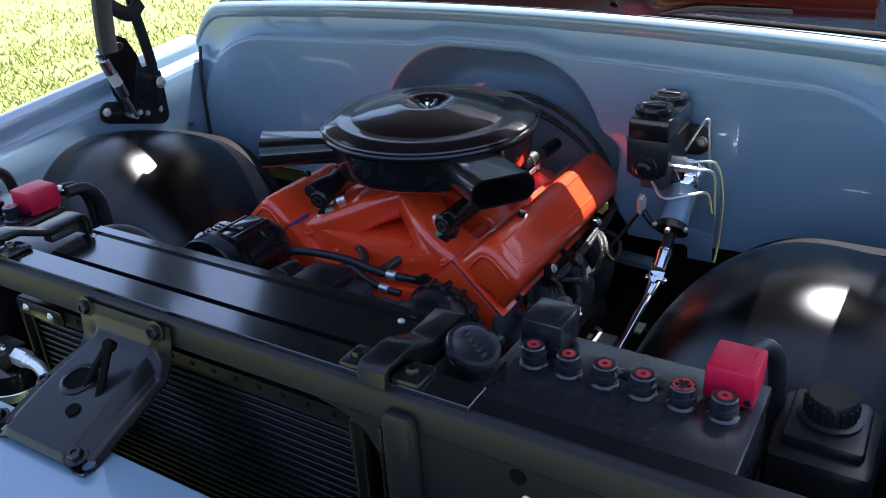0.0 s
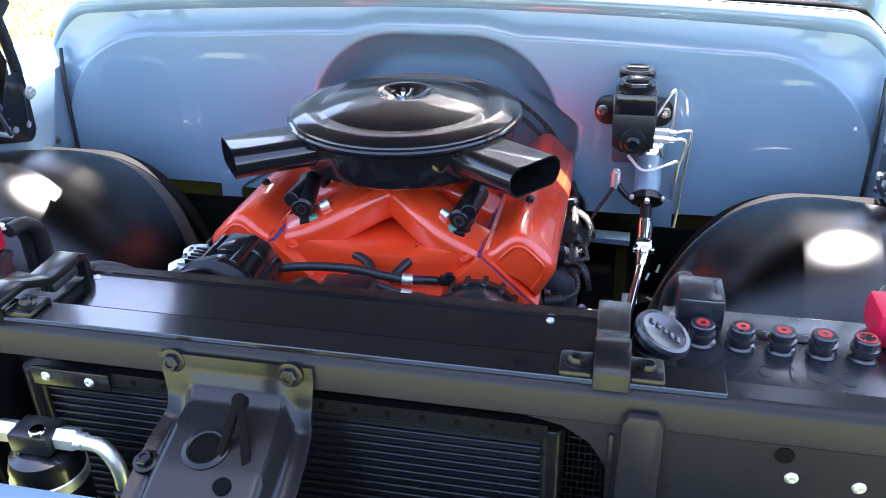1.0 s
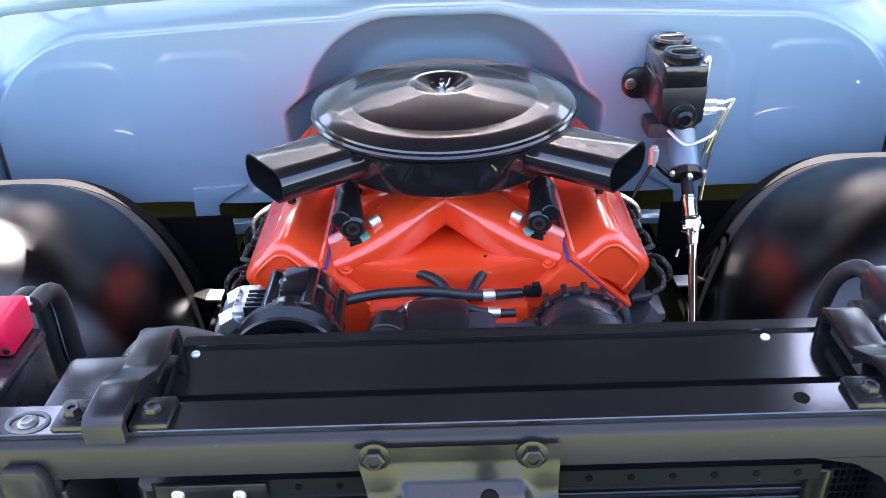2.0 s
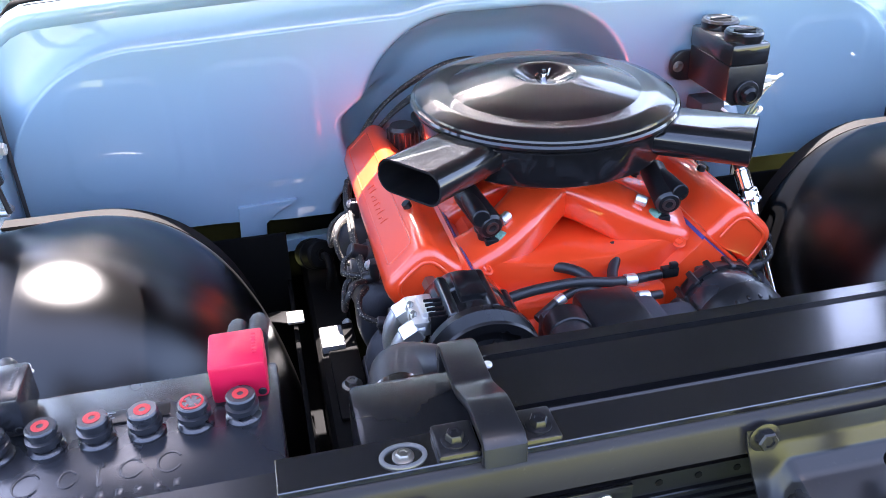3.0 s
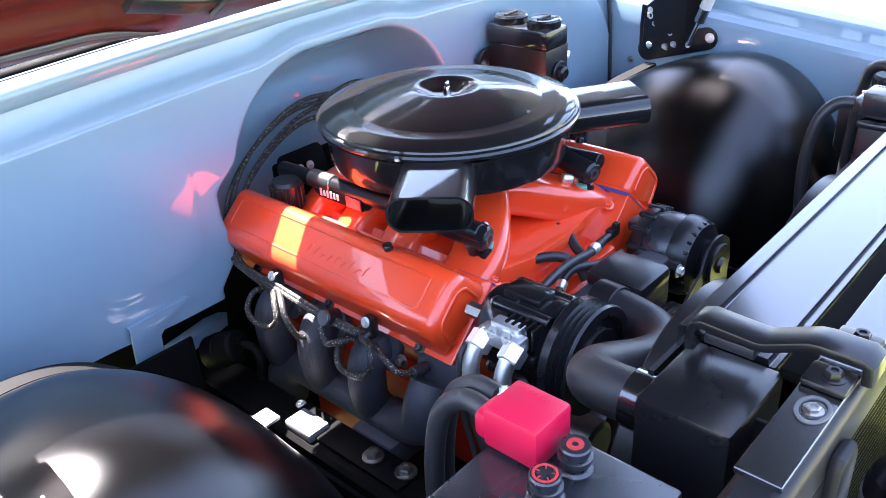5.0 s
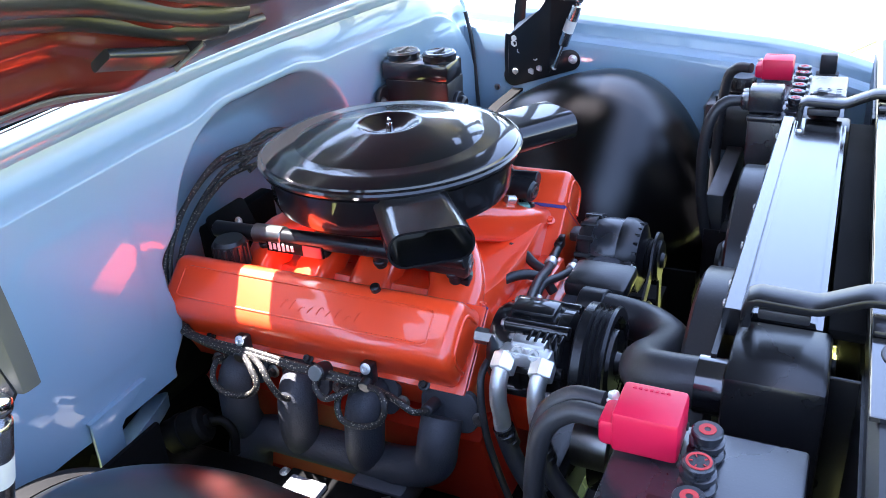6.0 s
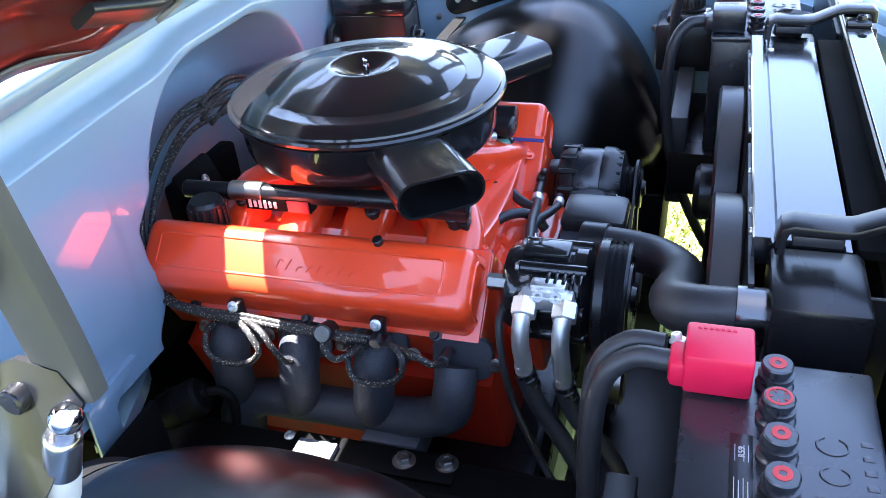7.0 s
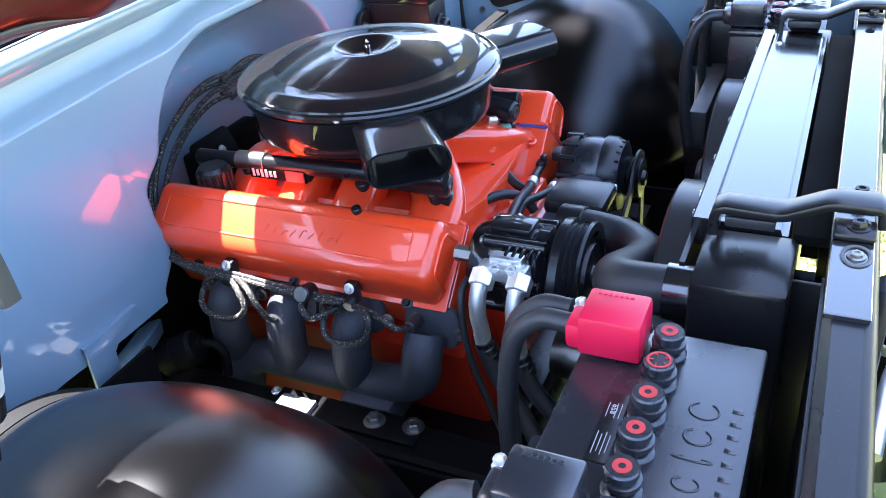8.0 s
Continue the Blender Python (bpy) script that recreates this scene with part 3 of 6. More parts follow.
def build_hood_inner():
    """Stamped red inner panel along the hood's lower edge, with its seals."""
    h = thing("hood_inner_panel", (0, 0.14, 1.27), "stamped red inner hood panel with dark rubber seals", "hood panel")
    c, n = math.cos(radians(33)), math.sin(radians(33))
    def at(u, w, up=0.0):
        a = abs(u)
        edge = 0.136 + 0.045 * smoothstep(0.37, 0.46, a)
        return Vector((u, edge - w * c + up * n, 1.274 + 0.004 * smoothstep(0.36, 0.2, a) + w * n + up * c))
    def rise(u, w):
        a = abs(u)
        return 0.036 * smoothstep(0.37, 0.47, a) * (0.15 * smoothstep(0.006, 0.030, w) + 0.85 * smoothstep(0.030, 0.068, w)) + 0.012 * smoothstep(0.30, 0.36, a) * smoothstep(0.085, 0.10, w)
    part("panel", sheet(lambda u, v: tuple(at(u, 0.19 * v, rise(u, 0.19 * v))), span(-0.72, 0.72, 190), span(0, 1, 60), 0.002, (0, n, c)), REDPANEL, h, angle=60)
    part("rear_flange", sheet(lambda u, v: tuple(at(u, 0.0).lerp(Vector((u, 0.224, 1.340)), v)), span(-0.72, 0.72, 80), span(0, 1, 6), 0.002, (0, 0, 1)), REDPANEL, h)
    for s in (-1, 1):
        line = [at(s * u, w, rise(s * u, w) - 0.002) for u, w in ((0.392, 0.012), (0.43, 0.018), (0.47, 0.021), (0.53, 0.021), (0.60, 0.021))]
        part("edge_seal", sweep(line, rounded(0.017, 0.004, 0.002), 8, scale=lambda k: 0.25 + 0.75 * smoothstep(0.0, 0.35, k), up=(0, n, c)), GREYRUBBER, h, "flat grey rubber seal")
        for dw, r in ((0.0, 0.015), (0.036, 0.019), (0.078, 0.019)):
            line = [at(s * u, w + dw, rise(s * u, w + dw) + 0.002) for u, w in ((0.30, 0.118), (0.36, 0.116), (0.44, 0.122), (0.52, 0.142), (0.60, 0.168))]
            part("pad_roll", tube(line, r, 14), PADDING, h, "black padded roll")
        for u0, u1 in ((0.45, 0.352), (0.340, 0.20)):
            line = [at(s * (u0 + (u1 - u0) * k), 0.090 - 0.010 * k + (0.026 if u0 > 0.4 else 0.006) * (1 - k), -0.004) for k in span(0, 1, 8)]
            part("bump_strip", sweep(line, rounded(0.036, 0.012, 0.005), 4, up=(0, n, c)), PADDING, h, "dark grey rubber strip")
        part("strip_clip", sweep([at(s * 0.346, w, -0.013) for w in span(0.060, 0.120, 6)], rounded(0.003, 0.006, 0.001), 3), STEEL, h)
        hole = at(s * 0.325, 0.042, -0.001)
        part("drain_hole", lathe([(0, 0), (0.008, 0), (0.008, 0.0015), (0, 0.0015)], tuple(hole), (0, -n, -c), 20), BLACKHOLE, h)


build_hood_inner()


# ---- radiator and core support ----
def build_core_support():
    c = thing("core_support", (0, -0.70, 0.9), "satin black steel radiator core support across the bay", "core support")
    flange = [(-0.672, 1.020), (-0.672, 1.050), (-0.680, 1.058), (-0.704, 1.058), (-0.703, 1.054), (-0.681, 1.054), (-0.676, 1.049), (-0.676, 1.020)]
    part("top_rail", prism(flange, -0.84, 0.84, "x"), SATIN, c)
    lip = [(-0.704, 1.058), (-0.710, 1.0565), (-0.714, 1.053), (-0.716, 1.048), (-0.718, 1.020), (-0.715, 1.019), (-0.713, 1.046), (-0.703, 1.054)]
    part("front_lip", prism(lip, -0.84, 0.84, "x"), CHASSIS, c)
    part("mount_bar", box((0.019, -0.6905, 1.0605), (0.952, 0.037, 0.006), 0.0008, None, 1), PLATE, c)
    for s, x0 in ((-1, 0.335), (1, 0.395)):
        pts = [(s * x0, 1.0195), (s * 0.84, 1.0195), (s * 0.84, 0.62), (s * x0, 0.62)] if s > 0 else [(s * 0.84, 1.0195), (s * x0, 1.0195), (s * x0, 0.62), (s * 0.84, 0.62)]
        part("side_panel", prism(pts, -0.7182, -0.7145, "y"), CHASSIS, c)
        rx = s * (x0 + 0.026)
        rib = [(rx - 0.022, 0.64), (rx - 0.020, 1.030), (rx - 0.014, 1.040), (rx + 0.014, 1.040), (rx + 0.020, 1.030), (rx + 0.022, 0.64)]
        part("rib", prism(rib, -0.730, -0.7165, "y", 0.005), CHASSIS, c)
        part("side_wall", box((s * (x0 - 0.002), -0.682, 0.80), (0.005, 0.081, 0.42), 0.001), SATIN, c)
    part("corner_gusset", prism([(0.395, 1.0195), (0.395, 0.94), (0.388, 0.970), (0.372, 0.995), (0.345, 1.012), (0.31, 1.0195)], -0.7182, -0.7145, "y"), CHASSIS, c)
    part("hole", lathe([(0, 0), (0.009, 0), (0.009, 0.0012), (0, 0.0012)], (0.552, -0.7183, 1.008), (0, -1, 0), 20), BLACKHOLE, c)
    for x, z in ((0.562, 0.982), (0.622, 0.980)):
        part("screw", hexbolt((x, -0.7183, z), (0, -1, 0), 0.0045, 0.004), ZINC, c)
    for x in (-0.245, 0.30):
        part("hole", lathe([(0, 0), (0.0065, 0), (0.0065, 0.0008), (0, 0.0008)], (x, -0.691, 1.0636), (0, 0, 1), 20), BLACKHOLE, c)
    part("nut_ring", sweep([(-0.36 + 0.017 * math.cos(a), -0.694 + 0.012 * math.sin(a), 1.0642) for a in span(0, 2 * math.pi, 32)], rounded(0.004, 0.0025, 0.001, 2), raw=True), GREYRUBBER, c, "worn grey ring round the nut")
    part("bolt", hexbolt((-0.36, -0.694, 1.0634), (0, 0, 1), 0.006, 0.005), STEEL, c)
    # near-black strip laid in the groove in place of its shade
    part("groove_shade_strip", box((0.055, -0.655, 1.0225), (0.66, 0.036, 0.012), 0.002), BLACKHOLE, c, "near-black strip standing for shade in the groove")
    # black panels added so the dark gap behind the rail shows no lawn
    for s, x0 in ((-1, 0.352), (1, 0.412)):
        part("closing_panel", prism([(s * x0, 0.62), (s * x0, 1.030), (s * 0.84, 1.030), (s * 0.84, 0.62)][::s], -0.672, -0.669, "y"), SATIN, c)
    # the whole support stands a little forward of the radiator
    c.location += Vector((0, -0.016, 0.0127))
    return c


build_core_support()


def build_radiator():
    r = thing("radiator", (0.03, -0.6, 0.7), "black aluminium crossflow radiator with a flat top plate", "radiator")
    top = [(-0.548, 1.012), (-0.548, 1.044), (-0.550, 1.046), (-0.566, 1.046), (-0.568, 1.040), (-0.572, 1.040), (-0.574, 1.045), (-0.640, 1.043), (-0.642, 1.036), (-0.648, 1.036), (-0.650, 1.030), (-0.650, 1.012)]
    part("top_plate", prism(top, -0.272, 0.385, "x"), PLATE, r)
    part("core", box((0.03, -0.605, 0.74), (0.70, 0.05, 0.54), 0.002), BLACKHOLE, r)
    part("end_tank", box((0.422, -0.612, 0.76), (0.072, 0.085, 0.535), 0.006), PLASTIC, r)
    part("end_tank", box((-0.330, -0.612, 0.765), (0.116, 0.094, 0.545), 0.007), SATIN, r, "smooth black end tank")
    neck = Vector((0.432, -0.608, 1.03))
    part("filler_neck", rod(neck, neck + Vector((0, -0.004, 0.022)), 0.024), SATIN, r)
    way = Vector((0.45, -0.15, 1)).normalized()
    cap = part("filler_cap", lathe([(0, 0), (0.026, 0), (0.031, 0.003), (0.032, 0.011), (0.030, 0.015), (0.025, 0.0155), (0.024, 0.0150), (0, 0.0150)], neck + Vector((0.003, -0.006, 0.026)), way, 40), CASE, r, "round dark grey radiator cap")
    p0 = neck + Vector((0.003, -0.006, 0.026)) + way * 0.0152
    turn = Vector((0, 0, 1)).rotation_difference(way).to_matrix().to_4x4()
    part("cap_lettering", join(*[box(p0 + turn @ Vector((dx, -0.4 * dx, 0.0004)), (0.005, 0.008, 0.0012), 0.0003, turn) for dx in (-0.015, -0.0075, 0.0, 0.0075, 0.015)]), CASE, cap)
    for x in (-0.245, -0.20, -0.10, 0.02, 0.173, 0.31):
        part("screw", lathe([(0, 0), (0.0045, 0), (0.004, 0.002), (0.002, 0.003), (0, 0.003)], (x, -0.5475, 1.036), (0, 1, 0), 14), ZINC, r)
    for x in (-0.255, 0.318):
        part("screw", lathe([(0, 0), (0.0048, 0), (0.0044, 0.0016), (0.0024, 0.0028), (0, 0.0028)], (x, -0.579, 1.0448), (0, 0, 1), 14), ZINC, r)
    return r


build_radiator()


def build_bracket(x):
    b = thing("radiator_bracket", (x, -0.65, 1.06), "black folded steel radiator hold-down bracket with two bolts", "bracket", "radiator brackets")
    path = [(x, -0.574, 1.044), (x, -0.574, 1.062), (x, -0.577, 1.072), (x, -0.584, 1.075), (x, -0.634, 1.073), (x, -0.640, 1.0735), (x, -0.646, 1.075), (x, -0.676, 1.089), (x, -0.682, 1.0915), (x, -0.690, 1.093), (x, -0.727, 1.093), (x, -0.731, 1.091), (x, -0.732, 1.074)]
    part("strap", sweep(path, rounded(0.035, 0.010, 0.0025, 2), raw=True, up=(0, 1, 0)), SATIN, b)
    for s in (-1, 1):
        part("foot", box((x + s * 0.033, -0.707, 1.080), (0.034, 0.038, 0.008), 0.0035), SATIN, b)
        part("bolt", hexbolt((x + s * 0.034, -0.710, 1.084), (0, 0, 1), 0.0075, 0.008), SATIN, b)
        part("pad", box((x + s * 0.005, -0.61, 1.058), (0.01, 0.05, 0.012), 0.002), RUBBER, b)
    return b


build_bracket(-0.285)
build_bracket(0.388)


def build_fan(x):
    f = thing("electric_fan", (x, -0.52, 0.80), "black plastic electric cooling fan behind the radiator", "fan", "cooling fans")
    ring = lathe([(0.165, 0), (0.175, 0), (0.178, 0.004), (0.178, 0.036), (0.172, 0.040), (0.165, 0.036)], (x, -0.545, 0.83), (0, 1, 0), 48)
    part("shroud_ring", ring, PLASTIC, f)
    part("shroud_plate", prism([(x - 0.17, 0.64), (x - 0.17, 1.02), (x + 0.17, 1.02), (x + 0.17, 0.64)], -0.552, -0.546, "y"), PLASTIC, f)
    part("motor", lathe([(0, 0), (0.045, 0), (0.048, 0.004), (0.048, 0.042), (0.04, 0.05), (0.02, 0.052), (0, 0.052)], (x, -0.53, 0.83), (0, 1, 0), 32), PLASTIC, f)
    for k in range(10):
        a = 2 * math.pi * k / 10
        c = Vector((x + 0.105 * math.cos(a), -0.515, 0.83 + 0.105 * math.sin(a)))
        part("rib", box(c, (0.125, 0.012, 0.006), 0.002, Matrix.Rotation(-a, 4, "Y")), PLASTIC, f)


build_fan(-0.155)
build_fan(0.215)


def build_condenser():
    c = thing("condenser", (0.03, -0.69, 0.8), "black finned air conditioning condenser behind the core support opening", "condenser")
    first = part("tube", box((0.03, -0.695, 0.985), (0.62, 0.014, 0.0035), 0.001, seg=1), SATIN, c)
    alike(first, [(0, 0, -0.0115 * k) for k in range(1, 30)])
    part("fin_core", box((0.03, -0.693, 0.80), (0.62, 0.008, 0.36), 0.001), PLASTIC, c)
    rail = part("mounting_rail", prism([(-0.712, 0.985), (-0.712, 1.003), (-0.700, 1.003), (-0.700, 1.001), (-0.7105, 1.001), (-0.7105, 0.985)], -0.27, 0.33, "x"), SATIN, c)
    first = part("hole", lathe([(0, 0), (0.0035, 0), (0.0035, 0.001), (0, 0.001)], (-0.25, -0.7122, 0.994), (0, -1, 0), 12), BLACKHOLE, rail)
    alike(first, [(0.56 / 15 * k, 0, 0) for k in range(1, 16)])
    part("header_pipe", rod((0.335, -0.700, 0.62), (0.335, -0.700, 0.995), 0.0125), SATIN, c)
    part("header_pipe", rod((-0.275, -0.700, 0.62), (-0.275, -0.700, 0.995), 0.0125), SATIN, c)
    part("corner_bracket", box((-0.215, -0.716, 0.992), (0.10, 0.004, 0.024), 0.0015), SATIN, c)
    for x, z in ((-0.245, 0.994), (-0.19, 0.992)):
        part("bolt", hexbolt((x, -0.7182, z), (0, -1, 0), 0.0042, 0.004), ZINC, c)
    m = part("mesh_screen", join(*[box((0.365, -0.690, 0.975 - 0.010 * k), (0.05, 0.003, 0.002), 0, seg=1) for k in range(34)], *[box((0.345 + 0.006 * k, -0.688, 0.80), (0.0015, 0.002, 0.36), 0) for k in range(8)]), SATIN, c)
    return c


build_condenser()


def build_latch():
    l = thing("hood_latch_plate", (0.01, -0.80, 1.0), "black stamped hood latch support bolted to the core support", "latch plate")
    x0 = 0.005
    def fn(u, v):
        # v along the plate from the top rail forward and down; u across
        path = [(-0.7235, 1.052), (-0.7255, 1.035), (-0.732, 1.020), (-0.745, 1.013), (-0.78, 1.005), (-0.825, 0.992), (-0.860, 0.980), (-0.880, 0.972), (-0.886, 0.964)]
        k = v * (len(path) - 1)
        i = min(int(k), len(path) - 2)
        y = path[i][0] + (path[i + 1][0] - path[i][0]) * (k - i)
        z = path[i][1] + (path[i + 1][1] - path[i][1]) * (k - i)
        w = 0.086 + 0.002 * v - 0.006 * math.exp(-((v - 0.3) / 0.15) ** 2)
        hump = smoothstep(0.10, 0.38, v)
        edge = smoothstep(0.60, 0.80, abs(u))
        drop = 0.026 * edge * hump * (1 - 0.7 * smoothstep(0.75, 1.0, v)) - 0.004 * smoothstep(0.88, 1.0, abs(u)) * hump
        return (x0 + u * w + 0.016 * v, y - 0.002, z - drop)
    part("body", sheet(fn, span(-1, 1, 36), span(0, 1, 48), 0.003, (0, 0.3, -1)), SATIN, l, angle=50)
    for p in ((-0.064, -0.726, 1.043), (0.068, -0.728, 1.043)):
        part("bolt", hexbolt(p, (0, -1, 0.1), 0.0095, 0.009), SATIN, l)
    for p in ((-0.064, -0.806, 0.975), (-0.060, -0.874, 0.970), (0.086, -0.876, 0.969)):
        part("bolt", hexbolt(p, (0, -0.3, 1), 0.009, 0.009), SATIN, l)
    way = Vector((0, -0.28, 1))
    ring = part("hole_ring", lathe([(0.017, 0), (0.024, 0), (0.024, 0.002), (0.019, 0.004), (0.017, 0.003)], (0.004, -0.802, 0.9985), way, 28), SATIN, l)
    part("hole", lathe([(0, 0), (0.017, 0), (0.017, 0.0012), (0, 0.0012)], (0.004, -0.802, 0.9988), way, 24), BLACKHOLE, ring)
    part("slot", lathe([(0, 0), (0.009, 0), (0.009, 0.0012), (0, 0.0012)], (0.036, -0.838, 0.9895), way, 16), BLACKHOLE, l)
    hook = join(*[sweep([(0.030, -0.768, 1.036), (0.030 + 0.3 * dx, -0.780, 1.026), (0.030 + dx, -0.812, 0.992)], rounded(0.009, 0.007, 0.002), 4) for dx in (-0.010, 0.020)], rod((0.030, -0.764, 1.030), (0.030, -0.772, 1.040), 0.0075))
    part("latch_hook", hook, BLACKHOLE, l, "matte black catch hook")
    l.location += Vector((0, -0.012, 0.0095))
    return l


build_latch()


def build_header():
    def fn(u, v):
        side = 0.03 * smoothstep(0.5, 0.84, abs(u))
        if v <= 1:
            return (u, -0.855 - 0.195 * v, 0.963 + 0.002 * math.sin(v * 3) - 0.09 * v ** 3 - side)
        return (u, -1.05 - 0.02 * math.sin((v - 1) * math.pi), 0.873 - 0.50 * (v - 1) - side)
    h = thing("grille_header_panel", (0, -0.9, 0.9), "light blue grille header panel below the hood latch", "grille panel")
    part("top_panel", sheet(fn, span(-0.86, 0.86, 40), span(0, 1, 14), 0.003, (0, 0.5, -1)), BLUE, h)
    part("front_face", sheet(fn, span(-0.86, 0.86, 40), span(1, 2, 14), 0.003, (0, 0.5, -1)), BLUE, h)
    part("rear_flange", sheet(lambda u, v: (u, -0.8555, 0.962 - 0.02 * v - 0.03 * smoothstep(0.5, 0.84, abs(u))), span(-0.86, 0.86, 40), span(0, 1, 2), 0.002, (0, 1, 0)), BLUE, h)


build_header()


def build_dryer():
    d = thing("receiver_dryer", (-0.235, -0.775, 0.86), "black receiver dryer canister with a pale band and silver fittings", "receiver dryer")
    c = Vector((-0.225, -0.775, 0))
    part("canister", lathe([(0, 0.70), (0.036, 0.70), (0.040, 0.706), (0.040, 0.925), (0.036, 0.936), (0.018, 0.944), (0, 0.944)], c, (0, 0, 1), 36), GLOSS, d)
    part("band", lathe([(0.0402, 0.895), (0.042, 0.896), (0.042, 0.909), (0.0402, 0.910)], c, (0, 0, 1), 36), ZINC, d, "pale metal band")
    part("head_block", box((-0.225, -0.775, 0.957), (0.05, 0.038, 0.026), 0.004), PLASTIC, d)
    part("sight_glass", rod((-0.215, -0.785, 0.97), (-0.215, -0.785, 0.976), 0.009), CHROME, d)
    part("fitting", join(rod((-0.20, -0.775, 0.958), (-0.175, -0.775, 0.958), 0.013, seg=6), rod((-0.195, -0.775, 0.958), (-0.165, -0.776, 0.958), 0.010)), ZINC, d)
    part("fitting", rod((-0.25, -0.775, 0.958), (-0.278, -0.775, 0.958), 0.013, seg=6), ZINC, d)
    part("pipe", tube([(-0.168, -0.776, 0.958), (-0.145, -0.778, 0.955), (-0.130, -0.781, 0.935), (-0.126, -0.783, 0.905)], 0.0085), ZINC, d)
    part("collar", lathe([(0.010, 0), (0.0125, 0.002), (0.0125, 0.010), (0.010, 0.012), (0.0125, 0.014), (0.0125, 0.022), (0.010, 0.024)], (-0.126, -0.783, 0.882), (0, 0, 1), 20), SATIN, d)
    part("hose", tube([(-0.126, -0.783, 0.890), (-0.123, -0.784, 0.84), (-0.10, -0.78, 0.74), (-0.10, -0.77, 0.6)], 0.0095), RUBBER, d)
    part("pipe", tube([(-0.275, -0.775, 0.958), (-0.31, -0.775, 0.955), (-0.36, -0.76, 0.94), (-0.45, -0.75, 0.92)], 0.008), ZINC, d)


build_dryer()


# ---- batteries ----
def build_battery():
    b = thing("battery", (-0.59, -0.56, 0.80), "dark grey lead battery with six red-marked vent caps", "battery", "two truck batteries")
    x0, x1, y0, y1, zt = -0.735, -0.452, -0.648, -0.492, 1.022
    part("case", join(box(((x0 + x1) / 2, (y0 + y1) / 2, 0.905), (x1 - x0, y1 - y0, 0.225), 0.006), box(((x0 + x1) / 2, (y0 + y1) / 2, zt - 0.006), (x1 - x0 + 0.004, y1 - y0 + 0.004, 0.012), 0.004)), CASE, b)
    for k in range(6):
        x = -0.484 - 0.0426 * k
        c = (x, -0.567, zt)
        cap = part("vent_cap", lathe([(0, 0), (0.0158, 0), (0.0165, 0.003), (0.0145, 0.005), (0.0115, 0.006), (0.0115, 0.010), (0.0150, 0.011), (0.0152, 0.016), (0.0120, 0.017), (0.0120, 0.020), (0.0135, 0.021), (0.0135, 0.0255), (0.0122, 0.027), (0, 0.027)], c, (0, 0, 1), 28), CASE, b)
        if k != 1:
            part("cap_mark", lathe([(0.0030, 0), (0.0075, 0), (0.0075, 0.0008), (0.0030, 0.0008)], (x, -0.567, zt + 0.0268), (0, 0, 1), 20), REDPAINT, cap)
        else:
            part("cap_mark", join(*[lathe([(0.0085, 0), (0.0108, 0), (0.0108, 0.0008), (0.0085, 0.0008)], (x, -0.567, zt + 0.0268), (0, 0, 1), 24), *[box((x + 0.0065 * math.cos(a), -0.567 + 0.0065 * math.sin(a), zt + 0.0272), (0.003, 0.001, 0.001), 0, Matrix.Rotation(a, 4, "Z")) for a in (0.5, 1.7, 2.9, 4.1, 5.3)]]), REDPAINT, cap, "dark cap with a thin worn red ring")
    def cover(x, y, mat, name, label):
        base = part(name, join(box((x, y, zt + 0.023), (0.052, 0.058, 0.042), 0.004), box((x - 0.006, y + 0.032, zt + 0.018), (0.036, 0.020, 0.028), 0.006)), mat, b, label)
        part("rivet", rod((x + 0.020, y - 0.0285, zt + 0.010), (x + 0.020, y - 0.0305, zt + 0.010), 0.004), SATIN, base)
        part("clamp_bolt", hexbolt((x + 0.016, y + 0.036, zt + 0.026), (0.2, 0.3, 1), 0.0055, 0.008), ZINC, base)
        for k in range(7):
            part("moulded_mark", box((x + 0.017, y + 0.018 - 0.005 * k, zt + 0.0442), (0.004, 0.0032, 0.0008), 0.0002), mat, base)
        return base
    cover(-0.485, -0.518, RED, "positive_cover", "red vinyl positive terminal cover")
    cover(-0.698, -0.518, CASE, "negative_cover", "dark grey negative terminal cover")
    plate = part("label_plate", box((-0.592, -0.540, zt + 0.0012), (0.082, 0.018, 0.0016), 0.0004), PLASTIC, b, "black spec label with white print")
    for j, z in enumerate((0.0055, 0.002, -0.0015, -0.005)):
        part("print_line", box((-0.613, -0.540 + z, zt + 0.0023), (0.026 - 0.006 * (j % 2), 0.0006, 0.0005), 0), WHITE, plate)
        if j != 1:
            part("print_line", box((-0.573, -0.5405 + z, zt + 0.0023), (0.018, 0.0006, 0.0005), 0), WHITE, plate)
    return b, zt


battery_ob, BATTERY_TOP = build_battery()


def text_part(words, size, m, mat, parent, name, depth=0.0006):
    cu = bpy.data.curves.new(name, "FONT")
    cu.body, cu.size, cu.extrude, cu.align_x, cu.align_y = words, size, depth, "CENTER", "CENTER"
    tmp = new("lettering_source", cu)
    dg = bpy.context.evaluated_depsgraph_get()
    me = bpy.data.meshes.new_from_object(tmp.evaluated_get(dg))
    bm = bmesh.new()
    bm.from_mesh(me)
    bpy.data.objects.remove(tmp)
    bpy.data.meshes.remove(me)
    bmesh.ops.transform(bm, matrix=m, verts=bm.verts)
    return part(name, bm, mat, parent, flat=True)


text_part("R59", 0.0075, pose(-0.572, -0.5405, BATTERY_TOP + 0.0024), WHITE, next(o for o in battery_ob.children if o.name.startswith("label_plate")), "print_code", 0.0003)


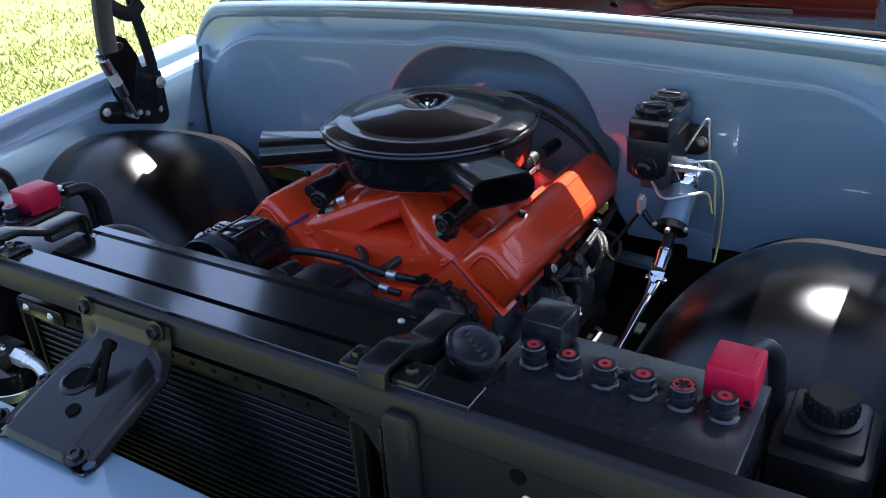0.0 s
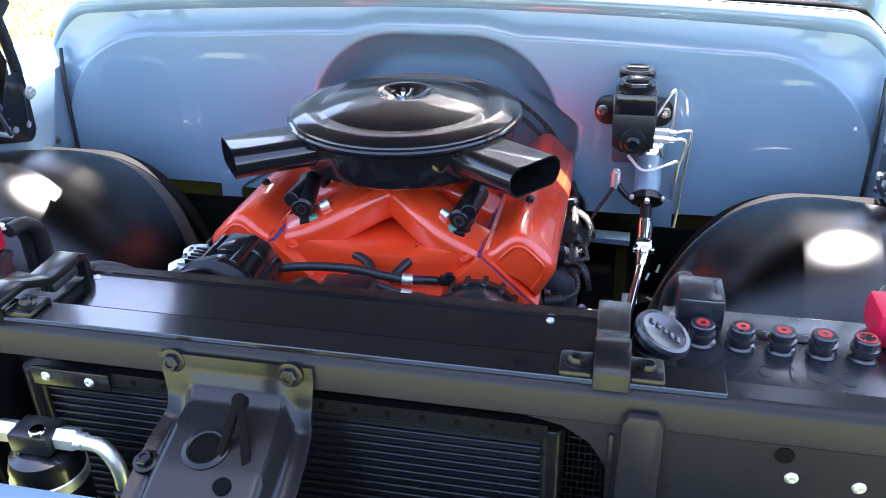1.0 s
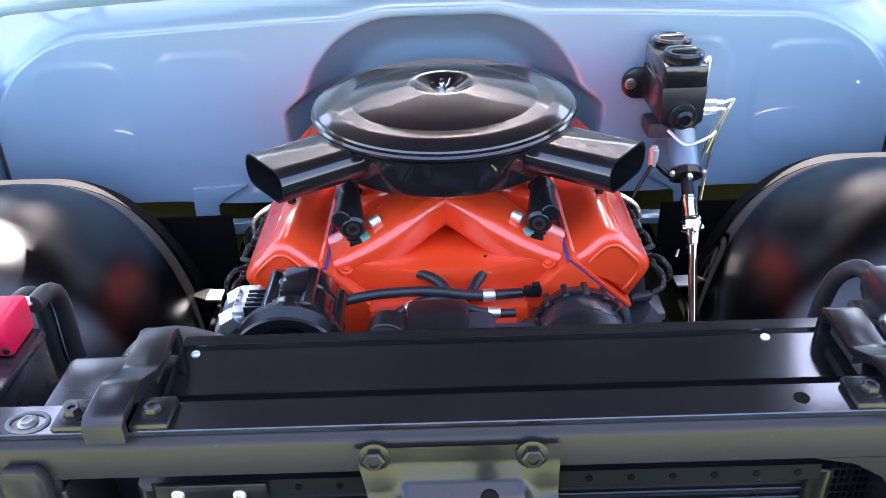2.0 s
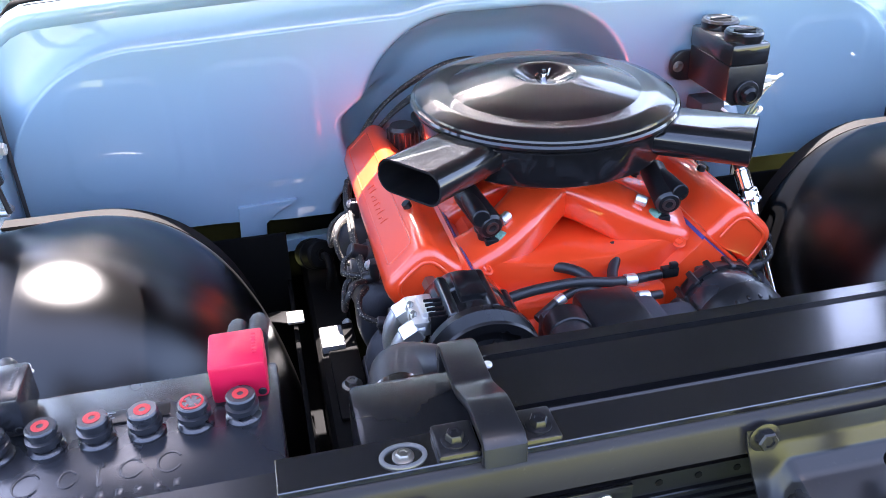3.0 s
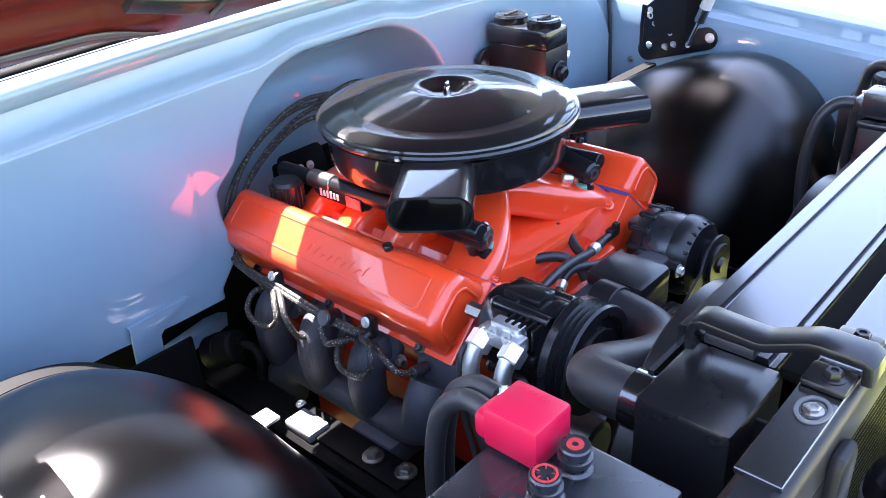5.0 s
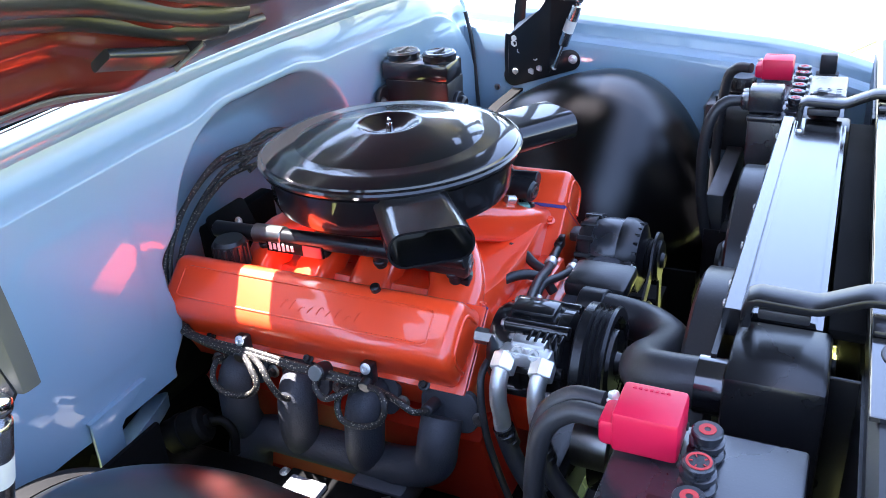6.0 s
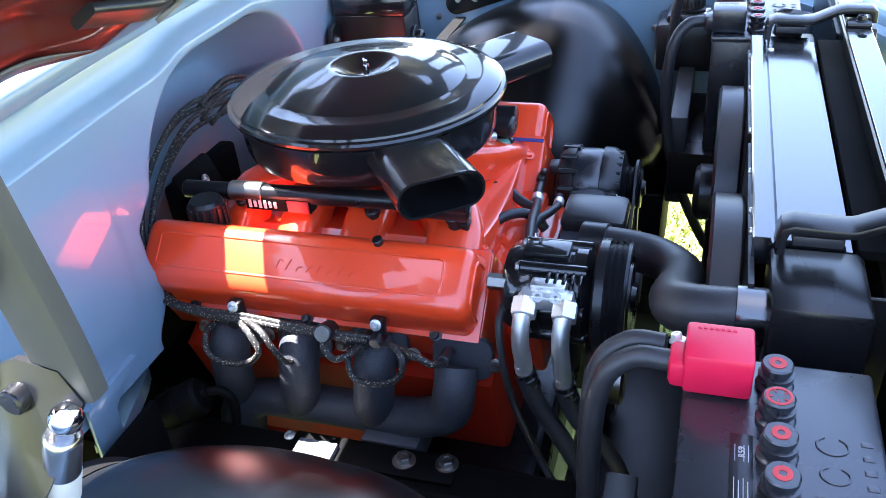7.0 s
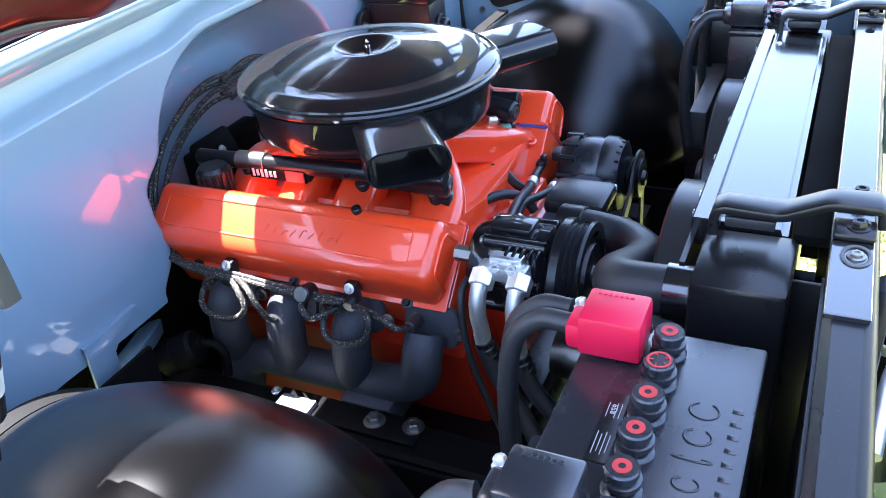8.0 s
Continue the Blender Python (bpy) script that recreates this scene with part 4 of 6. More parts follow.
def battery_lettering():
    """Raised maker's marks on the case, as plain bars and rings."""
    z = BATTERY_TOP
    for x, w, h in ((-0.665, 0.022, 0.026), (-0.632, 0.014, 0.020), (-0.605, 0.004, 0.030), (-0.580, 0.018, 0.022), (-0.548, 0.020, 0.024)):
        part("raised_mark", sweep([(x + w / 2 * math.cos(a), -0.610 + h / 2 * math.sin(a), z + 0.0004) for a in span(0.5, 5.8, 18)], rounded(0.0022, 0.0009, 0.0004, 2), raw=True), CASE, battery_ob)
    for k in range(9):
        part("raised_bar", box((-0.665 + 0.0155 * k, -0.636, z + 0.0002), (0.006, 0.009, 0.0007), 0.0003), CASE, battery_ob)


battery_lettering()
copy_thing(battery_ob, Matrix.Translation((-0.59 + 1.183, -0.553, 0.80)))
for sx in (-0.593, 0.590):
    t = thing("battery_tray", (sx, -0.56, 0.78), "black steel tray under the battery", "battery tray", "battery trays")
    part("shelf", box((sx, -0.56, 0.788), (0.31, 0.21, 0.006), 0.002), SATIN, t)
    # inner wall added to block the camera's view of the lawn
    part("side_wall", box((math.copysign(0.44, sx), -0.545, 0.745), (0.004, 0.24, 0.09), 0.001), SATIN, t)
    part("leg", box((sx - 0.13, -0.63, 0.63), (0.03, 0.05, 0.31), 0.003), SATIN, t)
    part("leg", box((sx + 0.13, -0.63, 0.63), (0.03, 0.05, 0.31), 0.003), SATIN, t)
for y0, x0 in ((-0.478, -0.500), (-0.472, -0.478)):
    cab_ob = part("battery_cable", tube([(x0 + 0.012, y0 + 0.0, 1.040), (x0 + 0.015, y0 + 0.035, 1.035), (x0 + 0.01, y0 + 0.062, 1.00), (x0 + 0.005, y0 + 0.07, 0.90), (x0 + 0.02, y0 + 0.07, 0.75), (x0 + 0.06, y0 + 0.06, 0.60)], 0.0105), RUBBER)
    tagged(cab_ob, "thick black battery cable curving down from the terminal", "cable", "battery cables")
part("battery_cable", tube([(-0.705, -0.470, 1.036), (-0.71, -0.445, 1.03), (-0.715, -0.425, 0.99), (-0.71, -0.42, 0.85), (-0.68, -0.42, 0.70)], 0.0105), RUBBER)
part("battery_cable", tube([(0.700, -0.460, 1.040), (0.712, -0.43, 1.035), (0.725, -0.41, 1.00), (0.73, -0.40, 0.88), (0.72, -0.40, 0.70)], 0.0105), RUBBER)
part("battery_cable", tube([(0.480, -0.470, 1.040), (0.472, -0.440, 1.035), (0.46, -0.418, 1.00), (0.455, -0.410, 0.92), (0.455, -0.418, 0.82), (0.455, -0.44, 0.73), (0.46, -0.49, 0.61), (0.47, -0.54, 0.52)], 0.0105), RUBBER)
for o in scene.objects:
    if o.name.startswith("battery_cable"):
        tagged(o, "thick black battery cable curving down from the terminal", "cable", "battery cables")


# ---- engine ----
def bank(s, a, n):
    """Plan point of a cylinder bank: a along the gasket line upward and inward, n out of it."""
    return (s * (0.2225 - 0.727 * a + 0.686 * n), 0.885 + 0.686 * a + 0.727 * n)


def build_engine():
    e = thing("engine", (0, 0, 0.45), "orange painted V8 engine filling the bay", "engine")
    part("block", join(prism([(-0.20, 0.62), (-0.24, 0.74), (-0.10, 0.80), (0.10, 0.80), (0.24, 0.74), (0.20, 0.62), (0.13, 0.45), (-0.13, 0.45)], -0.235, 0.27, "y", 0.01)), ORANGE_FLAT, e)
    part("timing_cover", join(prism([(-0.10, 0.66), (-0.14, 0.76), (-0.10, 0.845), (0.10, 0.845), (0.14, 0.76), (0.10, 0.66)], -0.285, -0.225, "y", 0.008), box((0, -0.225, 0.83), (0.24, 0.05, 0.07), 0.012)), ORANGE, e)
    for s in (-1, 1):
        sec = [bank(s, -0.062, 0.0), bank(s, 0.062, 0.0), bank(s, 0.064, -0.10), bank(s, 0.02, -0.16), bank(s, -0.064, -0.12), bank(s, -0.080, -0.05)]
        part("cylinder_head", prism(sec, -0.232, 0.262, "y", 0.006), ORANGE, e)
        outer = [bank(s, a, n) for a, n in ((-0.063, 0.001), (0.063, 0.001), (0.063, 0.007), (0.057, 0.009), (0.0545, 0.020), (0.0535, 0.050), (0.052, 0.060), (0.048, 0.068), (0.042, 0.073), (0.034, 0.0755), (0.026, 0.076), (-0.018, 0.076), (-0.028, 0.0745), (-0.036, 0.071), (-0.042, 0.065), (-0.046, 0.056), (-0.052, 0.030), (-0.056, 0.009), (-0.063, 0.007))]
        cover = prism(outer[2:-1], -0.224, 0.264, "y", 0.016, 4)
        vc = part("valve_cover", join(cover, prism([outer[0], outer[1], outer[2], outer[-1]], -0.230, 0.268, "y", 0.003)), ORANGE, e)
        gk = [bank(s, a, n) for a, n in ((-0.061, -0.004), (0.0645, -0.004), (0.0645, 0.0015), (-0.061, 0.0015))]
        part("gasket", prism(gk, -0.2285, 0.2665, "y"), PURPLE, vc)
        # slanted maker's script, as plain raised strokes
        for k, (tall, hook) in enumerate(((0.022, 1), (0.020, 0), (0.010, 1), (0.011, 0), (0.018, 1), (0.010, 0), (0.020, 0), (0.010, 1), (0.021, 0))):
            tall *= 0.62
            y = 0.048 - 0.0152 * k
            ends = [(-0.006, 0.0), (-0.006 + tall * 0.55, -0.002), (-0.006 + tall, -0.0045)] + ([(-0.004 + tall * 0.7, -0.0095)] if hook else [(-0.003 + tall * 0.9, -0.0065)])
            stroke = [(*bank(s, a, 0.0762), y + dy) for a, dy in ends]
            part("raised_mark", sweep([(q[0], q[2], q[1]) for q in stroke], rounded(0.0019, 0.0018, 0.0006, 2), 4), ORANGE, vc)
        end = [bank(s, a, n) for a, n in ((0.036, 0.016), (0.037, 0.040), (0.035, 0.052), (0.028, 0.060), (0.018, 0.0625), (-0.012, 0.0625), (-0.022, 0.059), (-0.029, 0.050), (-0.033, 0.034), (-0.036, 0.016))]
        part("end_frame", sweep([(p[0], -0.2238, p[1]) for p in end], rounded(0.0055, 0.0050, 0.0022, 3), 6, up=(0, 1, 0)), ORANGE, vc)
        panel = [(a, y) for a, y in ((0.028, -0.185), (0.030, -0.178), (0.030, 0.228), (0.026, 0.236), (-0.014, 0.236), (-0.018, 0.228), (-0.018, -0.178), (-0.014, -0.186), (0.026, -0.186))]
        part("top_frame", sweep([(bank(s, a, 0.0758)[0], y, bank(s, a, 0.0758)[1]) for a, y in panel], rounded(0.0022, 0.0032, 0.0009, 2), 5, raw=True), ORANGE, vc)
        for y in (-0.17, 0.02, 0.20):
            p = bank(s, -0.060, 0.008)
            w = bank(s, -0.060, 0.02)
            part("hold_down_bolt", hexbolt((p[0], y, p[1]), (w[0] - p[0], 0, w[1] - p[1]), 0.006, 0.007), SATIN, vc)
        q, w = bank(s, 0.044, 0.070), bank(s, 0.052, 0.09)
        part("cover_plug", rod((q[0], -0.091, q[1]), (q[0] + (w[0] - q[0]) * 0.5, -0.091, q[1] + (w[1] - q[1]) * 0.5), 0.007), SATIN, vc)
    build_intake(e)
    build_exhaust(e, -1)
    build_exhaust(e, 1)
    return e


def build_intake(e):
    """Dual-plane intake: base skirts, plenum and eight runners."""
    m = part("intake_manifold", join(
        prism([(-0.165, 0.905), (-0.150, 0.925), (-0.05, 0.905), (0.05, 0.905), (0.150, 0.925), (0.165, 0.905), (0.10, 0.84), (-0.10, 0.84)], -0.205, 0.24, "y", 0.008),
        box((0, 0.01, 0.955), (0.15, 0.21, 0.075), 0.014), box((0, 0.01, 0.992), (0.13, 0.13, 0.016), 0.004)), ORANGE, e)
    for s in (-1, 1):
        part("runner", sweep([(s * 0.012, -0.075, 0.957), (s * 0.045, -0.105, 0.950), (s * 0.090, -0.140, 0.932), (s * 0.130, -0.160, 0.915), (s * 0.165, -0.165, 0.900)], rounded(0.082, 0.062, 0.018), 7), ORANGE, m)
        for y in (-0.03, 0.07, 0.17):
            part("runner", sweep([(s * 0.05, y * 0.7, 0.952), (s * 0.09, y, 0.948), (s * 0.14, y, 0.925), (s * 0.17, y, 0.905)], rounded(0.066, 0.052, 0.015), 6), ORANGE, m)
        part("bolt", hexbolt((s * 0.118, -0.187 + 0.004 * (s < 0), 0.905), (s * 0.2, -0.7, 0.7), 0.007, 0.006), STEEL, m)
        part("bolt", hexbolt((s * 0.150, -0.208, 0.912), (-s * 0.3, -0.3, 0.9), 0.007, 0.006), ORANGE, m)


def build_exhaust(e, s):
    """Cast log manifold with four round ports."""
    log = [(0.285, -0.200, 0.812), (0.302, -0.200, 0.785), (0.298, -0.186, 0.738), (0.282, -0.13, 0.702), (0.275, -0.05, 0.691), (0.275, 0.06, 0.690), (0.273, 0.12, 0.685), (0.273, 0.16, 0.66), (0.27, 0.18, 0.60)]
    m = part("exhaust_manifold", tube([(s * x, y, z) for x, y, z in log], 0.029, 24, scale=lambda k: 1.0 + 0.25 * smoothstep(0.75, 0.9, k)), IRON, e)
    for y in (-0.205, -0.085, 0.030, 0.140):
        if y > -0.2:
            bend = tube([(s * 0.252, y, 0.812), (s * 0.280, y, 0.818), (s * 0.298, y, 0.800), (s * 0.300, y + 0.004, 0.765), (s * 0.290, y + 0.014, 0.725), (s * 0.278, y + 0.02, 0.700)], 0.029, 20)
            part("port", bend, IRON, m)
        part("flange", moved(prism(rounded(0.085, 0.062, 0.02), 0, 0.012, "z", 0.003), Matrix.Translation((s * 0.262, y, 0.815)) @ Matrix.Rotation(s * radians(78), 4, "Y") @ Matrix.Rotation(radians(90), 4, "Z")), IRON, m)
    for y in (-0.252, -0.137, -0.03, 0.085, 0.19):
        part("bolt", hexbolt((s * 0.276, y, 0.815), (s, 0, 0.2), 0.007, 0.009), STEEL, m)


engine_ob = build_engine()


def build_air_cleaner():
    a = thing("air_cleaner", (0, 0.0, 1.0), "round gloss black air cleaner with two square snorkels", "air cleaner")
    tip = Vector((0, -0.010, 1)).normalized()
    c = (0.002, 0.014, 0)
    part("base_pan", lathe([(0, 1.006), (0.160, 1.006), (0.180, 1.010), (0.190, 1.017), (0.194, 1.028), (0.1965, 1.074), (0.2025, 1.078), (0.2025, 1.082), (0, 1.082)], c, tip, 96), GLOSS, a)
    lid = part("lid", lathe([(0, 1.078), (0.204, 1.078), (0.2085, 1.0805), (0.2100, 1.085), (0.2080, 1.0885), (0.2045, 1.0893), (0.2030, 1.0903), (0.2020, 1.0932), (0.1995, 1.0952), (0.178, 1.1010), (0.175, 1.1016), (0.172, 1.1018), (0.150, 1.1020), (0.1485, 1.1024), (0.147, 1.1032), (0.110, 1.1125), (0.058, 1.1215), (0.053, 1.1222), (0.048, 1.1215), (0.044, 1.119), (0.024, 1.1085), (0.014, 1.106), (0, 1.106)], c, tip, 160), GLOSS, a)
    nut = part("wing_nut", lathe([(0, 0), (0.008, 0), (0.006, 0.008), (0.0045, 0.016), (0, 0.016)], (0, 0, 1.105), (0, 0, 1), 16), CHROME, lid, "chrome wing nut")
    for s in (-1, 1):
        part("wing", sweep([(s * 0.004, s * 0.003, 1.110), (s * 0.012, s * 0.008, 1.117), (s * 0.015, s * 0.010, 1.125)], rounded(0.003, 0.007, 0.001, 2), 4), CHROME, nut)
    part("stud", rod((0, 0, 1.118), (0, 0, 1.128), 0.003), CHROME, nut)
    for s in (-1, 1):
        d = Vector((s * 0.797, -0.604, 0)).normalized()
        p0, p1 = Vector((0.002, 0.003, 1.054)) + d * 0.160, Vector((0.002, 0.003, 1.056)) + d * 0.321
        part("snorkel", hollow([p0, p0.lerp(p1, 0.3), p0.lerp(p1, 0.34), p0.lerp(p1, 0.7), p1 - d * 0.004, p1], rounded(0.114, 0.050, 0.0235, 8), rounded(0.108, 0.044, 0.0205, 8)), GLOSS, a)
    part("gasket_bead", lathe([(0.2015, 1.0725), (0.2050, 1.0735), (0.2050, 1.0755), (0.2015, 1.0770)], c, tip, 96), GLOSS, a)


build_air_cleaner()


# ---- frame ----
def build_frame(s):
    f = thing("frame_rail", (s * 0.36, -0.2, 0.6), "black chassis frame rail beside the engine", "frame rail", "frame rails")
    def rail(y0, y1, z):
        return prism([(s * 0.325, z - 0.102), (s * 0.325, z - 0.006), (s * 0.332, z), (s * 0.388, z), (s * 0.395, z - 0.006), (s * 0.395, z - 0.102)], y0, y1, "y")
    part("rail", rail(-0.37, 0.36, 0.678), NEAR_BLACK, f)
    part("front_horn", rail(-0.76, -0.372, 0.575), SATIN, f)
    part("mount_plate", box((s * 0.352, -0.085, 0.6815), (0.05, 0.25, 0.007), 0.003), NEAR_BLACK, f)
    part("mount_block", box((s * 0.367, -0.005, 0.686), (0.040, 0.060, 0.016), 0.003), GREYTRIM, f, "pale sunlit mounting pad")
    for y, x in ((-0.134, 0.350), (-0.194, 0.343)):
        part("bolt", hexbolt((s * x, y, 0.685), (0, 0, 1), 0.0115, 0.011), STEEL, f)
    part("small_bolt", hexbolt((s * 0.335, 0.05, 0.678), (0, 0, 1), 0.006, 0.006), ZINC, f)
    part("engine_mount", box((s * 0.275, -0.10, 0.66), (0.10, 0.09, 0.05), 0.01), IRON, f)


build_frame(-1)
build_frame(1)
fx = thing("front_crossmember", (-0.05, -0.42, 0.40), "black front crossmember below the pulleys", "crossmember")
part("beam", box((-0.08, -0.43, 0.42), (0.56, 0.22, 0.13), 0.02), RUBBER, fx)
for s in (-1, 1):
    part("end_plate", box((-0.08 + s * 0.29, -0.43, 0.43), (0.012, 0.26, 0.16), 0.003), RUBBER, fx)
cm = thing("crossmember", (0, -0.2, 0.45), "black steel crossmember under the engine", "crossmember")
part("beam", box((0, -0.16, 0.47), (0.80, 0.26, 0.16), 0.02), SATIN, cm)
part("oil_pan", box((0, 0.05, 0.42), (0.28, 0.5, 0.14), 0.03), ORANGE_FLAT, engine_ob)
for s in (-1, 1):
    # made-up dark sheets that hide the lawn and stand for shade below
    sk = thing("under_bay_shade", (s * 0.42, 0.1, 0.5), "dark sheets standing for the shade below the inner fender", "splash shield", "splash shields")
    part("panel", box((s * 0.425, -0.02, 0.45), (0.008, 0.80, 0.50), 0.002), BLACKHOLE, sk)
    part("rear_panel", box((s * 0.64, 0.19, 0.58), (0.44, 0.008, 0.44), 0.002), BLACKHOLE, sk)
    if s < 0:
        part("tray_shade_sheet", box((-0.535, -0.48, 0.462), (0.66, 0.56, 0.006), 0.002), BLACKHOLE, sk)
        part("gap_shade_sheet", box((-0.392, 0.02, 0.555), (0.075, 0.86, 0.006), 0.002), BLACKHOLE, sk)
    part("tyre_cover", box((s * 0.66, -0.06, 0.24), (0.40, 0.70, 0.02), 0.006), RUBBER, sk)


# ---- master cylinder, brake lines and steering column ----
def build_master():
    m = thing("master_cylinder", (0.405, 0.15, 1.0), "black twin-cap brake master cylinder on the firewall", "master cylinder")
    part("body", join(prism([(0.368, 1.012), (0.366, 1.075), (0.444, 1.075), (0.442, 1.012), (0.425, 1.000), (0.385, 1.000)], 0.072, 0.215, "y", 0.006), rod((0.405, 0.215, 1.025), (0.405, 0.064, 1.025), 0.023, seg=28)), PLASTIC, m)
    part("reservoir", box((0.405, 0.147, 1.092), (0.074, 0.150, 0.040), 0.007), GLOSS, m)
    for y in (0.105, 0.186):
        c = part("cap", lathe([(0, 0), (0.033, 0), (0.034, 0.003), (0.034, 0.013), (0.031, 0.017), (0.026, 0.0175), (0.024, 0.0165), (0, 0.0165)], (0.405, y, 1.111), (0, 0, 1), 36), GLOSS, m, "round black filler cap")
        part("cap_bar", box((0.405, y, 1.129), (0.040, 0.007, 0.004), 0.0015), PLASTIC, c)
    part("flange", moved(prism(rounded(0.150, 0.058, 0.026), 0, 0.012, "z", 0.003), Matrix.Translation((0.405, 0.222, 1.035)) @ Matrix.Rotation(radians(90), 4, "X")), SATIN, m)
    for s in (-1, 1):
        part("nut", hexbolt((0.405 + s * 0.060, 0.211, 1.035), (0, -1, 0), 0.0075, 0.008), STEEL, m)
    part("end_plug", lathe([(0, 0), (0.015, 0), (0.015, 0.010), (0.010, 0.014), (0.010, 0.011), (0, 0.011)], (0.405, 0.066, 1.025), (0, -1, -0.1), 24), SATIN, m)
    for z, y in ((1.035, 0.10), (1.010, 0.13)):
        part("fitting", join(rod((0.44, y, z), (0.470, y, z), 0.008, seg=6), rod((0.465, y, z), (0.482, y, z), 0.0055)), ZINC, m)
    part("lower_bracket", box((0.395, 0.18, 0.965), (0.05, 0.06, 0.03), 0.006), IRON, m)
    for k, pts in enumerate((
            [(0.480, 0.10, 1.035), (0.500, 0.11, 1.036), (0.512, 0.14, 1.02), (0.514, 0.19, 0.96), (0.512, 0.22, 0.88), (0.505, 0.22, 0.78), (0.48, 0.18, 0.70)],
            [(0.480, 0.13, 1.010), (0.497, 0.135, 1.010), (0.505, 0.16, 0.99), (0.500, 0.20, 0.93), (0.498, 0.225, 0.86), (0.492, 0.225, 0.76), (0.46, 0.18, 0.68)],
            [(0.44, 0.19, 1.02), (0.475, 0.19, 1.085), (0.480, 0.20, 1.05), (0.482, 0.22, 0.98)],
            [(0.40, 0.13, 0.975), (0.43, 0.11, 0.955), (0.475, 0.12, 0.965), (0.495, 0.16, 0.955), (0.497, 0.20, 0.90)])):
        b = part("brake_line", tube(pts, 0.0028, 8, 8), ZINC)
        tagged(b, "thin bright metal brake line beside the master cylinder", "brake line", "brake lines")


build_master()


def build_column():
    c = thing("steering_column", (0.443, 0.15, 0.9), "blue steering column with a chrome jointed shaft", "steering column")
    d = Vector((0, 0.126, 0.118)).normalized()
    u = Vector((0.443, 0.054, 0.812))
    def at(k):
        return u + d * k
    part("firewall_plate", lathe([(0, 0), (0.045, 0), (0.045, 0.004), (0.034, 0.010), (0, 0.010)], (0.443, 0.245, 0.985), (0, -1, -0.2), 32), CHROME, c, "chrome firewall plate")
    part("upper_sleeve", lathe([(0, 0), (0.026, 0), (0.033, 0.012), (0.036, 0.030), (0.034, 0.05), (0, 0.05)], at(0.190), d, 32), CHROME, c, "chrome bell sleeve")
    part("tube", rod(at(0.115), at(0.20), 0.0265, seg=32), BLUE, c, "light blue painted tube")
    collar = part("collar", lathe([(0, 0), (0.020, 0), (0.031, 0.004), (0.031, 0.016), (0.027, 0.020), (0, 0.020)], at(0.098), d, 28), SATIN, c)
    for a in range(3):
        part("screw", rod(at(0.108) + Vector((0.031 * math.cos(a * 2.1 + 2.6), -0.02 * abs(math.sin(a * 2.1 + 2.6)), 0.01)), at(0.105) + Vector((0.036 * math.cos(a * 2.1 + 2.6), -0.03 * abs(math.sin(a * 2.1 + 2.6)), 0.01)), 0.005), ZINC, collar)
    part("shaft", rod(at(0.05), at(0.10), 0.011), SATIN, c)
    part("joint_sleeve", join(rod(at(0.022), at(0.060), 0.0155), rod(at(0.060), at(0.066), 0.013)), CHROME, c)
    part("joint_yoke", join(box(at(0.012), (0.032, 0.030, 0.030), 0.007, Matrix.Rotation(radians(-43), 4, "X")), rod(u + Vector((-0.020, 0, 0.004)), u + Vector((0.020, 0, 0.004)), 0.007), rod(u + d * 0.0 + Vector((0, -0.018, 0.014)), u + Vector((0, 0.016, -0.012)), 0.007)), CHROME, c)
    low = Vector((0.412, -0.115, 0.700))
    part("lower_yoke", rod(u + Vector((0, 0.004, 0.004)), u.lerp(low, 0.16), 0.014, 0.010), CHROME, c)
    part("lower_shaft", rod(u.lerp(low, 0.1), low, 0.0078), CHROME, c)
    part("lower_joint", join(lathe([(0.008, -0.006), (0.018, -0.006), (0.020, 0), (0.018, 0.006), (0.008, 0.006)], low, (0.3, -0.2, 1), 24), box(low + Vector((0, -0.01, -0.02)), (0.03, 0.03, 0.03), 0.008)), CHROME, c)
    arm = part("clutch_arm", tube([(0.415, 0.128, 0.885), (0.398, 0.130, 0.898), (0.381, 0.136, 0.918)], 0.006), SATIN, c)
    part("arm_bolt", join(rod((0.381, 0.136, 0.905), (0.381, 0.136, 0.938), 0.009), rod((0.381, 0.136, 0.938), (0.381, 0.136, 0.944), 0.006)), ZINC, arm)
    part("link_rod", tube([(0.381, 0.132, 0.912), (0.355, 0.12, 0.87), (0.330, 0.10, 0.83)], 0.0035), SATIN, arm)


build_column()


